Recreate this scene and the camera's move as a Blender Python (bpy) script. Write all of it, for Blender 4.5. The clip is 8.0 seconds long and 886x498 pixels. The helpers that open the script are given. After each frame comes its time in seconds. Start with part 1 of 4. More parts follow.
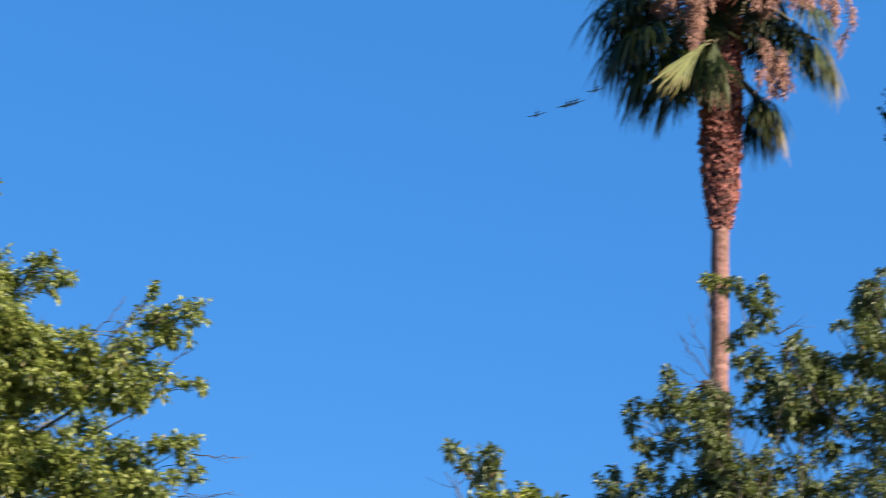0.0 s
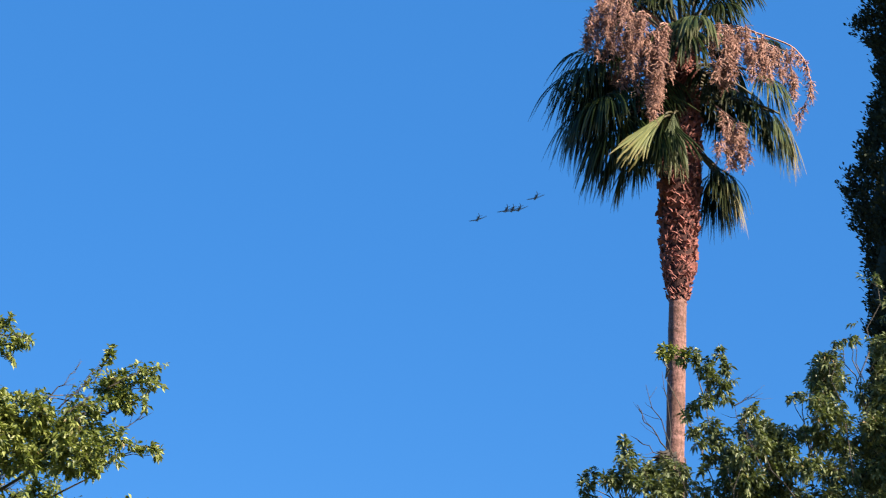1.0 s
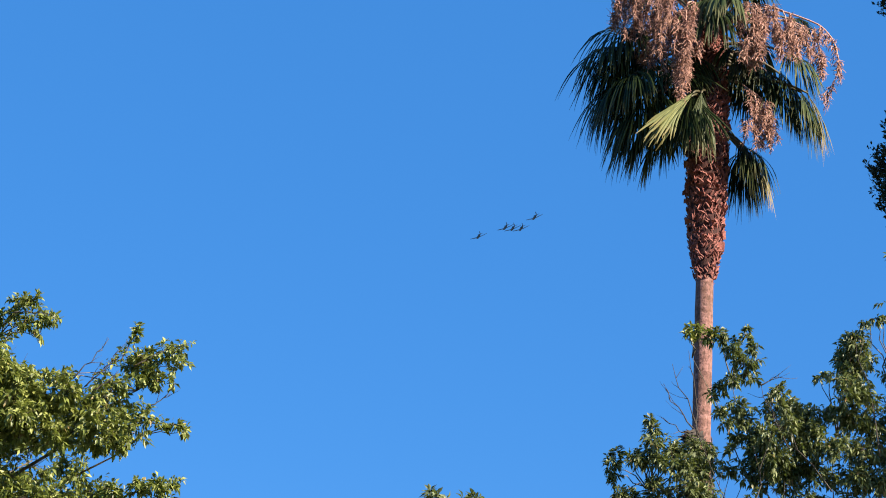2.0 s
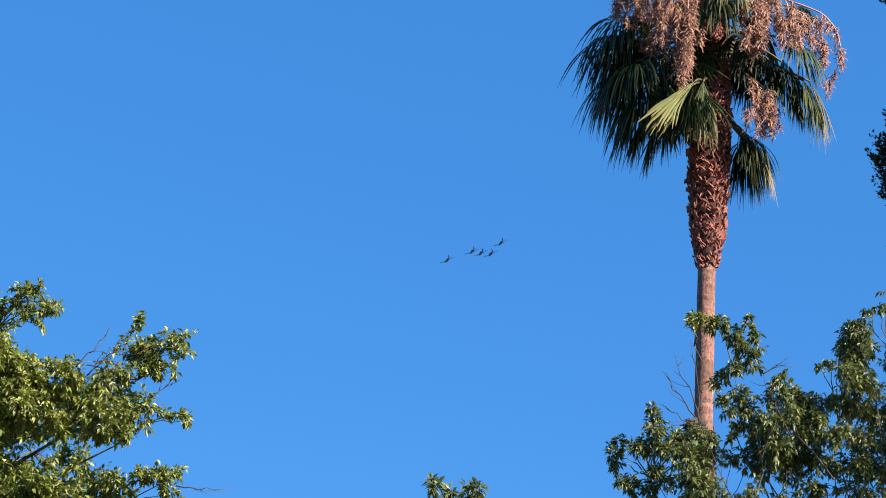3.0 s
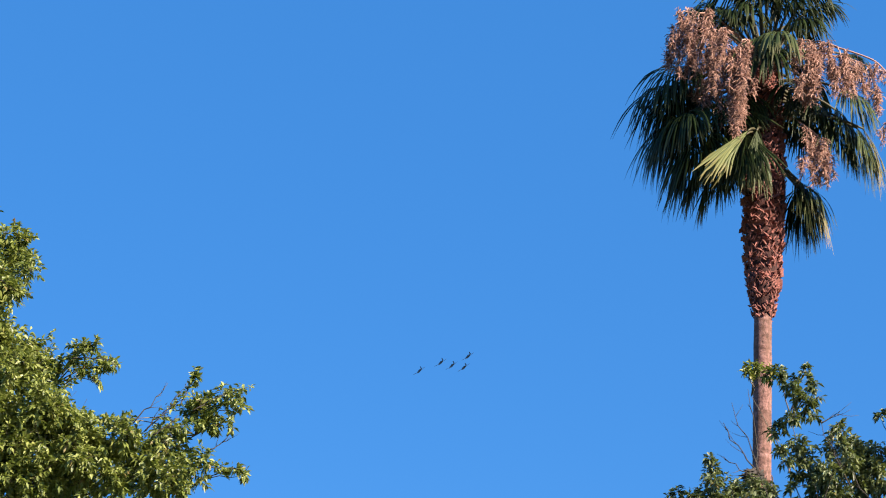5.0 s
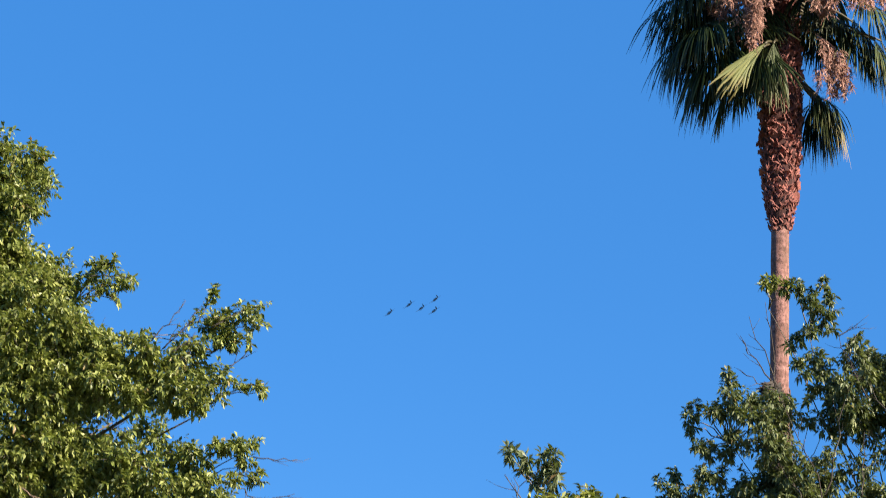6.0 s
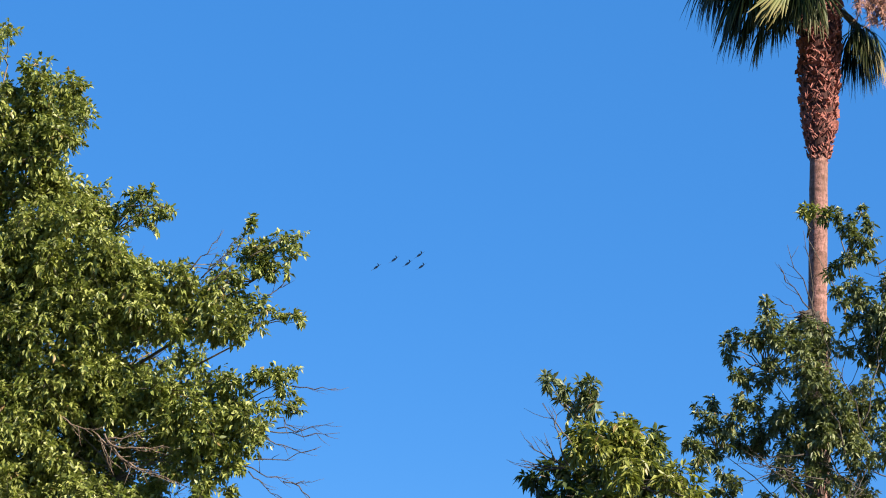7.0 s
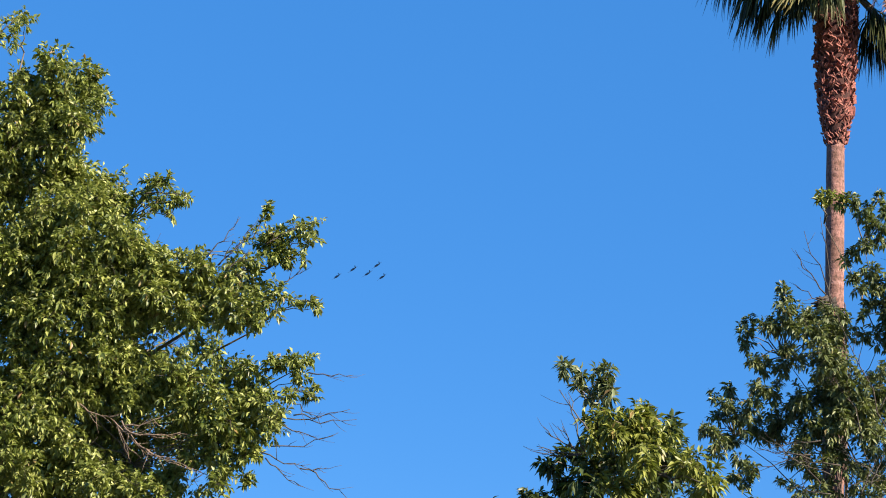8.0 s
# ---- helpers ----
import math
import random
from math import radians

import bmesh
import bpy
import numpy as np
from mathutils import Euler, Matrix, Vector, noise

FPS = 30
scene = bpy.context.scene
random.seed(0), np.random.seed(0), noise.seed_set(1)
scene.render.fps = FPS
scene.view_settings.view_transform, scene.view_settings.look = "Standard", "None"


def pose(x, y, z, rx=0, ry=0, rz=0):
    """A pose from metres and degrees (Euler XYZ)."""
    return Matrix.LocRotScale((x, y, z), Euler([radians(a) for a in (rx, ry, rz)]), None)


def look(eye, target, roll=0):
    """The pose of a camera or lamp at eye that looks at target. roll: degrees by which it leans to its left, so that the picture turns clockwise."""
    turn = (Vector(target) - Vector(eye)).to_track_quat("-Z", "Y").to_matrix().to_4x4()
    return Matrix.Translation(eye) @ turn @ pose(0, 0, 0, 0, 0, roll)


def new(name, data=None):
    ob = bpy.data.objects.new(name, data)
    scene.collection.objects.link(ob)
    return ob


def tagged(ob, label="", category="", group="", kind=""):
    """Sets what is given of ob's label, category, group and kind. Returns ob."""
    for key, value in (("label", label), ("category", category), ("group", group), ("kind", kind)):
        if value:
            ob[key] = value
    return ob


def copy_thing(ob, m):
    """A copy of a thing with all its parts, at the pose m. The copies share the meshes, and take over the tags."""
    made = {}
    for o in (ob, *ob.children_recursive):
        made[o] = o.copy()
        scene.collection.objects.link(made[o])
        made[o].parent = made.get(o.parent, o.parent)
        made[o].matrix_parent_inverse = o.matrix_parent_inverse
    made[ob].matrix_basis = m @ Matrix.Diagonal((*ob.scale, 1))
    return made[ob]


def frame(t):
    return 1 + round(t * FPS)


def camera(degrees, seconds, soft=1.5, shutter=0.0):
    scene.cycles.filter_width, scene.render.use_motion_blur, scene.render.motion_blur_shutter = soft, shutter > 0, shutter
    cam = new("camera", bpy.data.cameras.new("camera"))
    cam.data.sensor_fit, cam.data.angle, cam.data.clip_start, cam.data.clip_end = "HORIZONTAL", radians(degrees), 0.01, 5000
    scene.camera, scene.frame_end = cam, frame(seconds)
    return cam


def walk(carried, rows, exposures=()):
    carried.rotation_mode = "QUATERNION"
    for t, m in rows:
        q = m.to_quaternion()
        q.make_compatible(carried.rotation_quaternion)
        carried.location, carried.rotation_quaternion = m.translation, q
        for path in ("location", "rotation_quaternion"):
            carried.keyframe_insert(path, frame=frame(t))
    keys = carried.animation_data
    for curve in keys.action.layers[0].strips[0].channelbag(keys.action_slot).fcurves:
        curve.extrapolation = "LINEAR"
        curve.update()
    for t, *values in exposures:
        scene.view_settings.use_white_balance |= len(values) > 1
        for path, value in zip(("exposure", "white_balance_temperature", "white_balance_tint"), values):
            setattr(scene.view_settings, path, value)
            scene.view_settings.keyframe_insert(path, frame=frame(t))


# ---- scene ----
cam = camera(22.0, 8.0, soft=1.0, shutter=0.35)
EYE = 1.6
# seconds, yaw to the left, pitch up, roll to the left: a held camera that only turns
ROWS = [
    (0.0, 1.015, 18.989, 2.493),
    (0.1, 0.360, 19.252, 2.642),
    (0.2, 0.444, 19.969, 2.699),
    (0.3, 0.656, 20.223, 2.827),
    (0.4, 0.351, 20.224, 2.785),
    (0.5, 0.331, 20.209, 2.825),
    (0.6, -0.036, 20.133, 2.785),
    (0.7, -0.283, 20.310, 2.704),
    (0.8, -0.305, 20.379, 2.756),
    (0.9, -0.210, 20.441, 2.738),
    (1.0, -0.015, 20.741, 2.860),
    (1.1, 0.195, 20.762, 2.929),
    (1.2, 0.259, 20.864, 2.987),
    (1.3, 0.343, 21.056, 3.021),
    (1.4, 0.394, 21.035, 3.132),
    (1.5, 0.446, 20.848, 3.119),
    (1.6, 0.522, 20.579, 3.150),
    (1.7, 0.673, 20.454, 3.216),
    (2.8, 0.627, 19.629, 3.261),
    (2.9, 0.659, 19.791, 3.226),
    (3.0, 0.705, 19.882, 3.200),
    (3.1, 0.748, 20.016, 3.200),
    (3.2, 0.701, 20.088, 3.147),
    (3.3, 1.107, 20.156, 3.190),
    (3.4, 0.960, 20.470, 3.102),
    (3.5, 1.018, 20.435, 3.132),
    (3.6, 1.111, 20.623, 3.120),
    (3.7, 0.965, 20.578, 3.035),
    (3.8, 1.035, 20.843, 3.055),
    (3.9, 1.108, 21.166, 3.085),
    (4.0, 1.041, 21.050, 2.971),
    (4.1, 1.138, 21.145, 3.061),
    (4.2, 1.089, 21.332, 3.000),
    (5.3, 2.572, 20.843, 3.006),
    (5.4, 2.571, 20.552, 2.905),
    (5.5, 2.809, 20.237, 2.957),
    (5.6, 2.873, 19.848, 2.898),
    (5.7, 2.926, 19.601, 2.926),
    (5.8, 2.811, 19.400, 2.917),
    (5.9, 2.723, 19.212, 2.860),
    (6.0, 2.582, 18.988, 2.797),
    (6.1, 2.544, 18.718, 2.803),
    (6.2, 2.592, 18.670, 2.790),
    (6.3, 2.594, 18.601, 2.807),
    (6.4, 2.888, 18.354, 2.857),
    (6.5, 2.900, 18.044, 2.895),
    (6.6, 3.200, 18.006, 2.917),
    (6.7, 3.271, 17.851, 2.951),
    (6.8, 3.331, 17.534, 2.984),
    (6.9, 3.348, 17.360, 2.891),
    (7.0, 3.481, 17.160, 2.951),
    (7.1, 3.492, 17.105, 2.990),
    (7.2, 3.611, 16.861, 3.021),
    (7.3, 3.635, 16.915, 2.926),
    (7.4, 3.729, 16.929, 3.079),
    (7.5, 3.748, 16.891, 2.982),
    (7.6, 3.851, 16.978, 2.992),
    (7.7, 3.844, 16.953, 3.010),
    (7.9, 3.890, 16.810, 2.996),
    (8.0, 3.892, 16.804, 2.973),
]
walk(cam, [(t, pose(0, 0, EYE, 0, 0, yaw) @ pose(0, 0, 0, 90 + pitch) @ pose(0, 0, 0, 0, 0, roll)) for t, yaw, pitch, roll in ROWS])

# ---- light ----
SUN_UP, SUN_TURN = 31.0, 124.0  # height of the sun, and its bearing clockwise from straight ahead
SKY_STRENGTH, SUN_STRENGTH, EXPOSURE = 0.068, 5.0, 1.5
world = bpy.data.worlds.new("sky")
scene.world = world
world.use_nodes = True
wn = world.node_tree
wn.nodes.clear()
sky = wn.nodes.new("ShaderNodeTexSky")
sky.sky_type, sky.sun_disc = "NISHITA", False
sky.sun_elevation, sky.sun_rotation = radians(SUN_UP), radians(SUN_TURN)
sky.altitude, sky.air_density, sky.dust_density, sky.ozone_density = 300, 0.8, 0.3, 3.0
deep = wn.nodes.new("ShaderNodeHueSaturation")
deep.inputs["Saturation"].default_value = 1.3
back = wn.nodes.new("ShaderNodeBackground")
back.inputs["Strength"].default_value = SKY_STRENGTH
wout = wn.nodes.new("ShaderNodeOutputWorld")
wn.links.new(sky.outputs["Color"], deep.inputs["Color"])
even = wn.nodes.new("ShaderNodeMix")  # the clear, even blue of a dry evening sky
even.data_type = "RGBA"
even.inputs[0].default_value = 0.6
even.inputs[7].default_value = (0.37, 1.63, 4.5, 1)
wn.links.new(deep.outputs["Color"], even.inputs[6])
wn.links.new(even.outputs[2], back.inputs["Color"])
wn.links.new(back.outputs["Background"], wout.inputs["Surface"])
sun_data = bpy.data.lights.new("sun", "SUN")
sun_data.energy, sun_data.angle, sun_data.color = SUN_STRENGTH, radians(0.5), (1.0, 0.87, 0.70)
sun = new("sun", sun_data)
to_sun = Vector((math.sin(radians(SUN_TURN)) * math.cos(radians(SUN_UP)), math.cos(radians(SUN_TURN)) * math.cos(radians(SUN_UP)), math.sin(radians(SUN_UP))))
sun.matrix_world = look(to_sun * 60, (0, 0, 0))
scene.view_settings.exposure = EXPOSURE


# ---- materials ----
class Nodes:
    """A node material being put together."""

    def __init__(self, name):
        self.mat = bpy.data.materials.new(name)
        self.mat.use_nodes = True
        self.tree = self.mat.node_tree
        self.tree.nodes.clear()
        self.out = self.tree.nodes.new("ShaderNodeOutputMaterial")

    def add(self, kind, **values):
        node = self.tree.nodes.new(kind)
        for key, value in values.items():
            node.inputs[key.replace("_", " ")].default_value = value
        return node

    def link(self, a, b):
        self.tree.links.new(a, b)

    def noise(self, scale, detail=4.0, rough=0.6, stretch=(1, 1, 1)):
        place = self.add("ShaderNodeTexCoord")
        mapping = self.add("ShaderNodeMapping", Scale=stretch)
        tex = self.add("ShaderNodeTexNoise", Scale=scale, Detail=detail, Roughness=rough)
        self.link(place.outputs["Object"], mapping.inputs["Vector"])
        self.link(mapping.outputs["Vector"], tex.inputs["Vector"])
        return tex.outputs["Fac"]

    def ramp(self, value, stops):
        node = self.add("ShaderNodeValToRGB")
        while len(node.color_ramp.elements) < len(stops):
            node.color_ramp.elements.new(0.5)
        for el, (at, col) in zip(node.color_ramp.elements, stops):
            el.position, el.color = at, (*col, 1)
        self.link(value, node.inputs["Fac"])
        return node.outputs["Color"]

    def mix(self, fac, a, b, blend="MIX"):
        node = self.tree.nodes.new("ShaderNodeMix")
        node.data_type, node.blend_type = "RGBA", blend
        for src, slot in ((fac, 0), (a, 6), (b, 7)):
            if isinstance(src, (float, int)):
                node.inputs[slot].default_value = src
            elif isinstance(src, tuple):
                node.inputs[slot].default_value = (*src, 1)
            else:
                self.link(src, node.inputs[slot])
        return node.outputs[2]

    def bump(self, height, strength, distance):
        node = self.add("ShaderNodeBump", Strength=strength, Distance=distance)
        self.link(height, node.inputs["Height"])
        return node.outputs["Normal"]

    def island(self):
        return self.add("ShaderNodeNewGeometry").outputs["Random Per Island"]

    def each(self):
        return self.add("ShaderNodeObjectInfo").outputs["Random"]

    def along(self):
        node = self.tree.nodes.new("ShaderNodeAttribute")
        node.attribute_name = "along"
        return node.outputs["Fac"]

    def finish(self, colour, rough, normal=None, translucent=0.0, metal=0.0, spec=0.5, through_colour=None):
        shade = self.add("ShaderNodeBsdfPrincipled", Roughness=rough, Metallic=metal)
        shade.inputs["Specular IOR Level"].default_value = spec
        if isinstance(colour, tuple):
            shade.inputs["Base Color"].default_value = (*colour, 1)
        else:
            self.link(colour, shade.inputs["Base Color"])
        if normal is not None:
            self.link(normal, shade.inputs["Normal"])
        last = shade.outputs["BSDF"]
        if translucent:
            glow = self.add("ShaderNodeBsdfTranslucent")
            self.link(through_colour or colour, glow.inputs["Color"])
            both = self.add("ShaderNodeMixShader", Fac=translucent)
            self.link(last, both.inputs[1])
            self.link(glow.outputs["BSDF"], both.inputs[2])
            last = both.outputs["Shader"]
        self.link(last, self.out.inputs["Surface"])
        return self.mat


def leaf_material(name, dark, mid, light, dead=(0.2, 0.12, 0.05), rough=0.46, lit_through=(0.20, 0.26, 0.03)):
    """Leaves: each one of its own green, some yellowing, drifting from bough to bough."""
    n = Nodes(name)
    col = n.ramp(n.island(), [(0.0, dark), (0.45, mid), (0.9, light), (0.975, light), (0.99, dead)])
    col = n.mix(n.ramp(n.noise(1.1, 2.0), [(0.38, (0, 0, 0)), (0.66, (0.35, 0.35, 0.35))]), col, light)
    return n.finish(col, rough, translucent=0.24, spec=0.5, through_colour=n.mix(0.6, col, lit_through))


def bark_material(name, dark, light, scale=9.0):
    n = Nodes(name)
    grain = n.noise(scale, 6.0, 0.65, (1, 1, 0.22))
    col = n.ramp(grain, [(0.3, dark), (0.7, light)])
    col = n.mix(n.ramp(n.noise(2.0, 3.0), [(0.4, (0, 0, 0)), (0.75, (0.4, 0.4, 0.4))]), col, (0.16, 0.15, 0.12))
    return n.finish(col, 0.9, n.bump(grain, 0.7, 0.02))


def frond_material(name, dark, light, tip):
    n = Nodes(name)
    col = n.mix(n.island(), dark, light)
    col = n.mix(n.ramp(n.along(), [(0.7, (0, 0, 0)), (1.0, (0.7, 0.7, 0.7))]), col, tip)
    return n.finish(col, 0.45, n.bump(n.noise(60.0, 2.0, 0.5), 0.2, 0.004), translucent=0.15, spec=0.14)


LEAF_OLIVE = leaf_material("olive_leaf", (0.018, 0.035, 0.006), (0.124, 0.162, 0.025), (0.315, 0.338, 0.100), lit_through=(0.33, 0.41, 0.050))
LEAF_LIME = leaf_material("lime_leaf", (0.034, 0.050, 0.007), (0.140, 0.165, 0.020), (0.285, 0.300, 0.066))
LEAF_PALE = leaf_material("pale_leaf", (0.048, 0.068, 0.0272), (0.108, 0.132, 0.056), (0.208, 0.24, 0.12))
LEAF_DARK = leaf_material("dark_leaf", (0.0153, 0.0323, 0.0085), (0.0374, 0.0612, 0.0153), (0.085, 0.111, 0.0357))
LEAF_GREY = leaf_material("grey_green_leaf", (0.022, 0.040, 0.012), (0.080, 0.106, 0.033), (0.215, 0.240, 0.105))
LEAF_CYPRESS = leaf_material("cypress_leaf", (0.008, 0.016, 0.007), (0.014, 0.025, 0.010), (0.024, 0.036, 0.014), (0.04, 0.03, 0.016), 0.8, (0.02, 0.03, 0.01))
BARK = bark_material("grey_brown_bark", (0.05, 0.04, 0.03), (0.19, 0.15, 0.11))
DRY = bark_material("dry_branch_bark", (0.075, 0.048, 0.034), (0.25, 0.175, 0.125), 20.0)
TWIG = bark_material("twig_bark", (0.022, 0.017, 0.014), (0.070, 0.050, 0.040), 30.0)
VINE = bark_material("dead_vine", (0.026, 0.017, 0.013), (0.13, 0.075, 0.055), 24.0)
TUFT = bark_material("dark_dead_stems", (0.010, 0.008, 0.007), (0.035, 0.022, 0.018), 24.0)
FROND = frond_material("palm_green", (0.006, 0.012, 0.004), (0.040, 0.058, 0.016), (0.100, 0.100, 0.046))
# sunlit folds of a green fan, their brightness set by colour
FROND_PALE = frond_material("palm_sunlit_fold", (0.050, 0.068, 0.020), (0.270, 0.280, 0.110), (0.270, 0.205, 0.085))
FROND_DEAD = frond_material("palm_withered", (0.112, 0.104, 0.04), (0.216, 0.192, 0.096), (0.32, 0.232, 0.16))
# a lighter copy of the frond green, with sunlight in its colour
FROND_LIT = frond_material("palm_sunlit_green", (0.016, 0.028, 0.008), (0.105, 0.125, 0.050), (0.190, 0.170, 0.085))
PETIOLE = Nodes("palm_stem").finish((0.060, 0.050, 0.020), 0.6)


def make_palm_bark():
    n = Nodes("palm_bark")
    rings = n.noise(5.0, 6.0, 0.68, (0.8, 0.8, 2.6))
    cracks = n.noise(19.0, 6.0, 0.7, (1, 1, 0.75))
    streaks = n.noise(7.0, 5.0, 0.65, (1.6, 1.6, 0.25))
    col = n.ramp(rings, [(0.3, (0.140, 0.064, 0.054)), (0.5, (0.275, 0.138, 0.117)), (0.72, (0.385, 0.215, 0.190))])
    col = n.mix(n.ramp(streaks, [(0.40, (0.75, 0.75, 0.75)), (0.56, (0, 0, 0))]), col, (0.130, 0.065, 0.045))
    col = n.mix(n.ramp(cracks, [(0.38, (0.85, 0.85, 0.85)), (0.52, (0, 0, 0))]), col, (0.075, 0.038, 0.027))
    return n.finish(col, 0.9, n.bump(cracks, 0.8, 0.025))


def make_boot():
    n = Nodes("leaf_base_husk")
    grain = n.noise(20.0, 5.0, 0.65, (1.2, 1, 0.4))
    col = n.mix(n.each(), (0.165, 0.045, 0.038), (0.440, 0.168, 0.136))
    col = n.mix(n.ramp(grain, [(0.35, (0.615, 0.615, 0.615)), (0.6, (0, 0, 0))]), col, (0.0615, 0.0287, 0.018))
    return n.finish(col, 0.85, n.bump(grain, 0.6, 0.015))


def make_husk():
    n = Nodes("dark_husk")
    grain = n.noise(22.0, 5.0, 0.65, (1.2, 1.2, 0.4))
    return n.finish(n.ramp(grain, [(0.3, (0.014, 0.005, 0.005)), (0.7, (0.080, 0.026, 0.021))]), 0.95, n.bump(grain, 0.7, 0.02))


def make_fruit():
    n = Nodes("dry_fruit_strands")
    col = n.ramp(n.island(), [(0.0, (0.085, 0.034, 0.025)), (0.45, (0.310, 0.148, 0.106)), (1.0, (0.590, 0.345, 0.265))])
    col = n.mix(n.ramp(n.noise(3.0, 2.0), [(0.4, (0, 0, 0)), (0.7, (0.41, 0.41, 0.41))]), col, (0.189, 0.0984, 0.0656))
    return n.finish(col, 0.8, translucent=0.15)


def make_ground():
    n = Nodes("dry_lawn")
    fine, broad = n.noise(6.0, 8.0, 0.7), n.noise(0.15, 4.0, 0.6)
    # out of view; tree shade is in these darkened colours, to cut bounced light
    col = n.ramp(fine, [(0.3, (0.03, 0.039, 0.012)), (0.6, (0.066, 0.072, 0.027)), (0.8, (0.132, 0.108, 0.06))])
    col = n.mix(n.ramp(broad, [(0.4, (0, 0, 0)), (0.65, (0.42, 0.42, 0.42))]), col, (0.12, 0.096, 0.06))
    return n.finish(col, 0.95, n.bump(fine, 0.8, 0.05))


def make_paint():
    n = Nodes("hazy_aircraft_paint")
    grime = n.noise(1.5, 5.0, 0.6, (1, 0.3, 1))
    # the blue of distant haze is mixed into the dark paint colour
    return n.finish(n.ramp(grime, [(0.3, (0.035, 0.070, 0.130)), (0.7, (0.050, 0.095, 0.165))]), 0.45)


PALM_BARK, BOOT, HUSK, FRUIT, GROUND, PAINT = make_palm_bark(), make_boot(), make_husk(), make_fruit(), make_ground(), make_paint()
CANOPY = Nodes("tinted_canopy").finish((0.015, 0.018, 0.022), 0.08)
METAL = Nodes("worn_metal").finish((0.10, 0.10, 0.11), 0.4, metal=1.0)
rng = np.random.default_rng(7)


# ---- mesh helpers ----
class Geo:
    """Faces gathered from many pieces, to become one mesh."""

    def __init__(self):
        self.v, self.f, self.a, self.count = [], [], [], 0

    def put(self, verts, faces, along=None):
        verts = np.asarray(verts, float)
        self.v.append(verts)
        self.f.extend([tuple(i + self.count for i in face) for face in faces])
        self.a.append(np.zeros(len(verts)) if along is None else np.asarray(along, float))
        self.count += len(verts)

    def mesh(self, name, material, smooth=True):
        me = bpy.data.meshes.new(name)
        me.from_pydata(np.concatenate(self.v).tolist(), [], self.f)
        me.attributes.new("along", "FLOAT", "POINT").data.foreach_set("value", np.concatenate(self.a))
        me.materials.append(material)
        if smooth:
            me.polygons.foreach_set("use_smooth", [True] * len(me.polygons))
        me.update()
        return me


def part(name, me, parent, label="", kind=""):
    ob = new(name, me)
    ob.parent = parent
    return tagged(ob, label=label, kind=kind)


def unit(v):
    v = np.asarray(v, float)
    return v / np.maximum(np.linalg.norm(v, axis=-1, keepdims=True), 1e-9)


def tube(geo, points, radii, sides=6, wobble=0.0):
    """A bent, tapering round stem along points."""
    p = np.asarray(points, float)
    n = len(p)
    tangent = unit(np.gradient(p, axis=0))
    ref = np.array([0.31, 0.93, 0.2])
    u = unit(np.cross(tangent, ref))
    w = np.cross(tangent, u)
    ang = np.arange(sides) * 2 * np.pi / sides
    r = np.asarray(radii, float)[:, None] * (1 + wobble * rng.standard_normal((n, sides)))
    ring = p[:, None] + r[..., None] * (np.cos(ang)[None, :, None] * u[:, None] + np.sin(ang)[None, :, None] * w[:, None])
    faces = []
    for i in range(n - 1):
        for k in range(sides):
            a, b = i * sides + k, i * sides + (k + 1) % sides
            faces.append((a, b, b + sides, a + sides))
    faces.append(tuple(reversed(range(sides))))
    faces.append(tuple(range((n - 1) * sides, n * sides)))
    geo.put(ring.reshape(-1, 3), faces, np.repeat(np.linspace(0, 1, n), sides))


def bend(a, b, sag=0.0, sway=0.0, n=6):
    """Points from a to b, bowed upwards by -sag and sideways at random by sway."""
    a, b = np.asarray(a, float), np.asarray(b, float)
    s = np.linspace(0, 1, n)[:, None]
    size = np.linalg.norm(b - a)
    hump = 4 * s * (1 - s)
    p = a + (b - a) * s + hump * np.array([0, 0, -sag * size])
    p[1:-1] += sway * size * rng.standard_normal((n - 2, 3)) * 0.5
    return p


def leaves_mesh(name, material, base, way, length, width, droop=0.25):
    """Many folded, pointed leaves in one mesh: base and way are n x 3, length and width n."""
    n = len(base)
    way = unit(way)
    side = unit(np.cross(way, rng.standard_normal((n, 3)) * 0.55 + np.array([0, 0, 1.0])))
    up = np.cross(side, way)
    l, w = length[:, None], width[:, None]
    down = np.array([0, 0, -1.0])
    v = np.empty((n, 5, 3))
    v[:, 0] = base
    v[:, 1] = base + way * l * 0.45 + side * w * 0.5 + up * w * 0.22
    v[:, 2] = base + way * l * 0.95 + down * l * droop
    v[:, 3] = base + way * l * 0.45 - side * w * 0.5 + up * w * 0.22
    v[:, 4] = base + way * l * 0.5 + down * l * droop * 0.25
    i = np.arange(n)[:, None] * 5
    quads = np.concatenate([i + np.array([0, 1, 2, 4]), i + np.array([0, 4, 2, 3])], 1).reshape(-1, 4)
    me = bpy.data.meshes.new(name)
    me.vertices.add(n * 5)
    me.vertices.foreach_set("co", v.reshape(-1))
    me.loops.add(len(quads) * 4)
    me.loops.foreach_set("vertex_index", quads.reshape(-1).astype(np.int32))
    me.polygons.add(len(quads))
    me.polygons.foreach_set("loop_start", (np.arange(len(quads)) * 4).astype(np.int32))
    me.materials.append(material)
    me.update(calc_edges=True)
    me.validate()
    return me


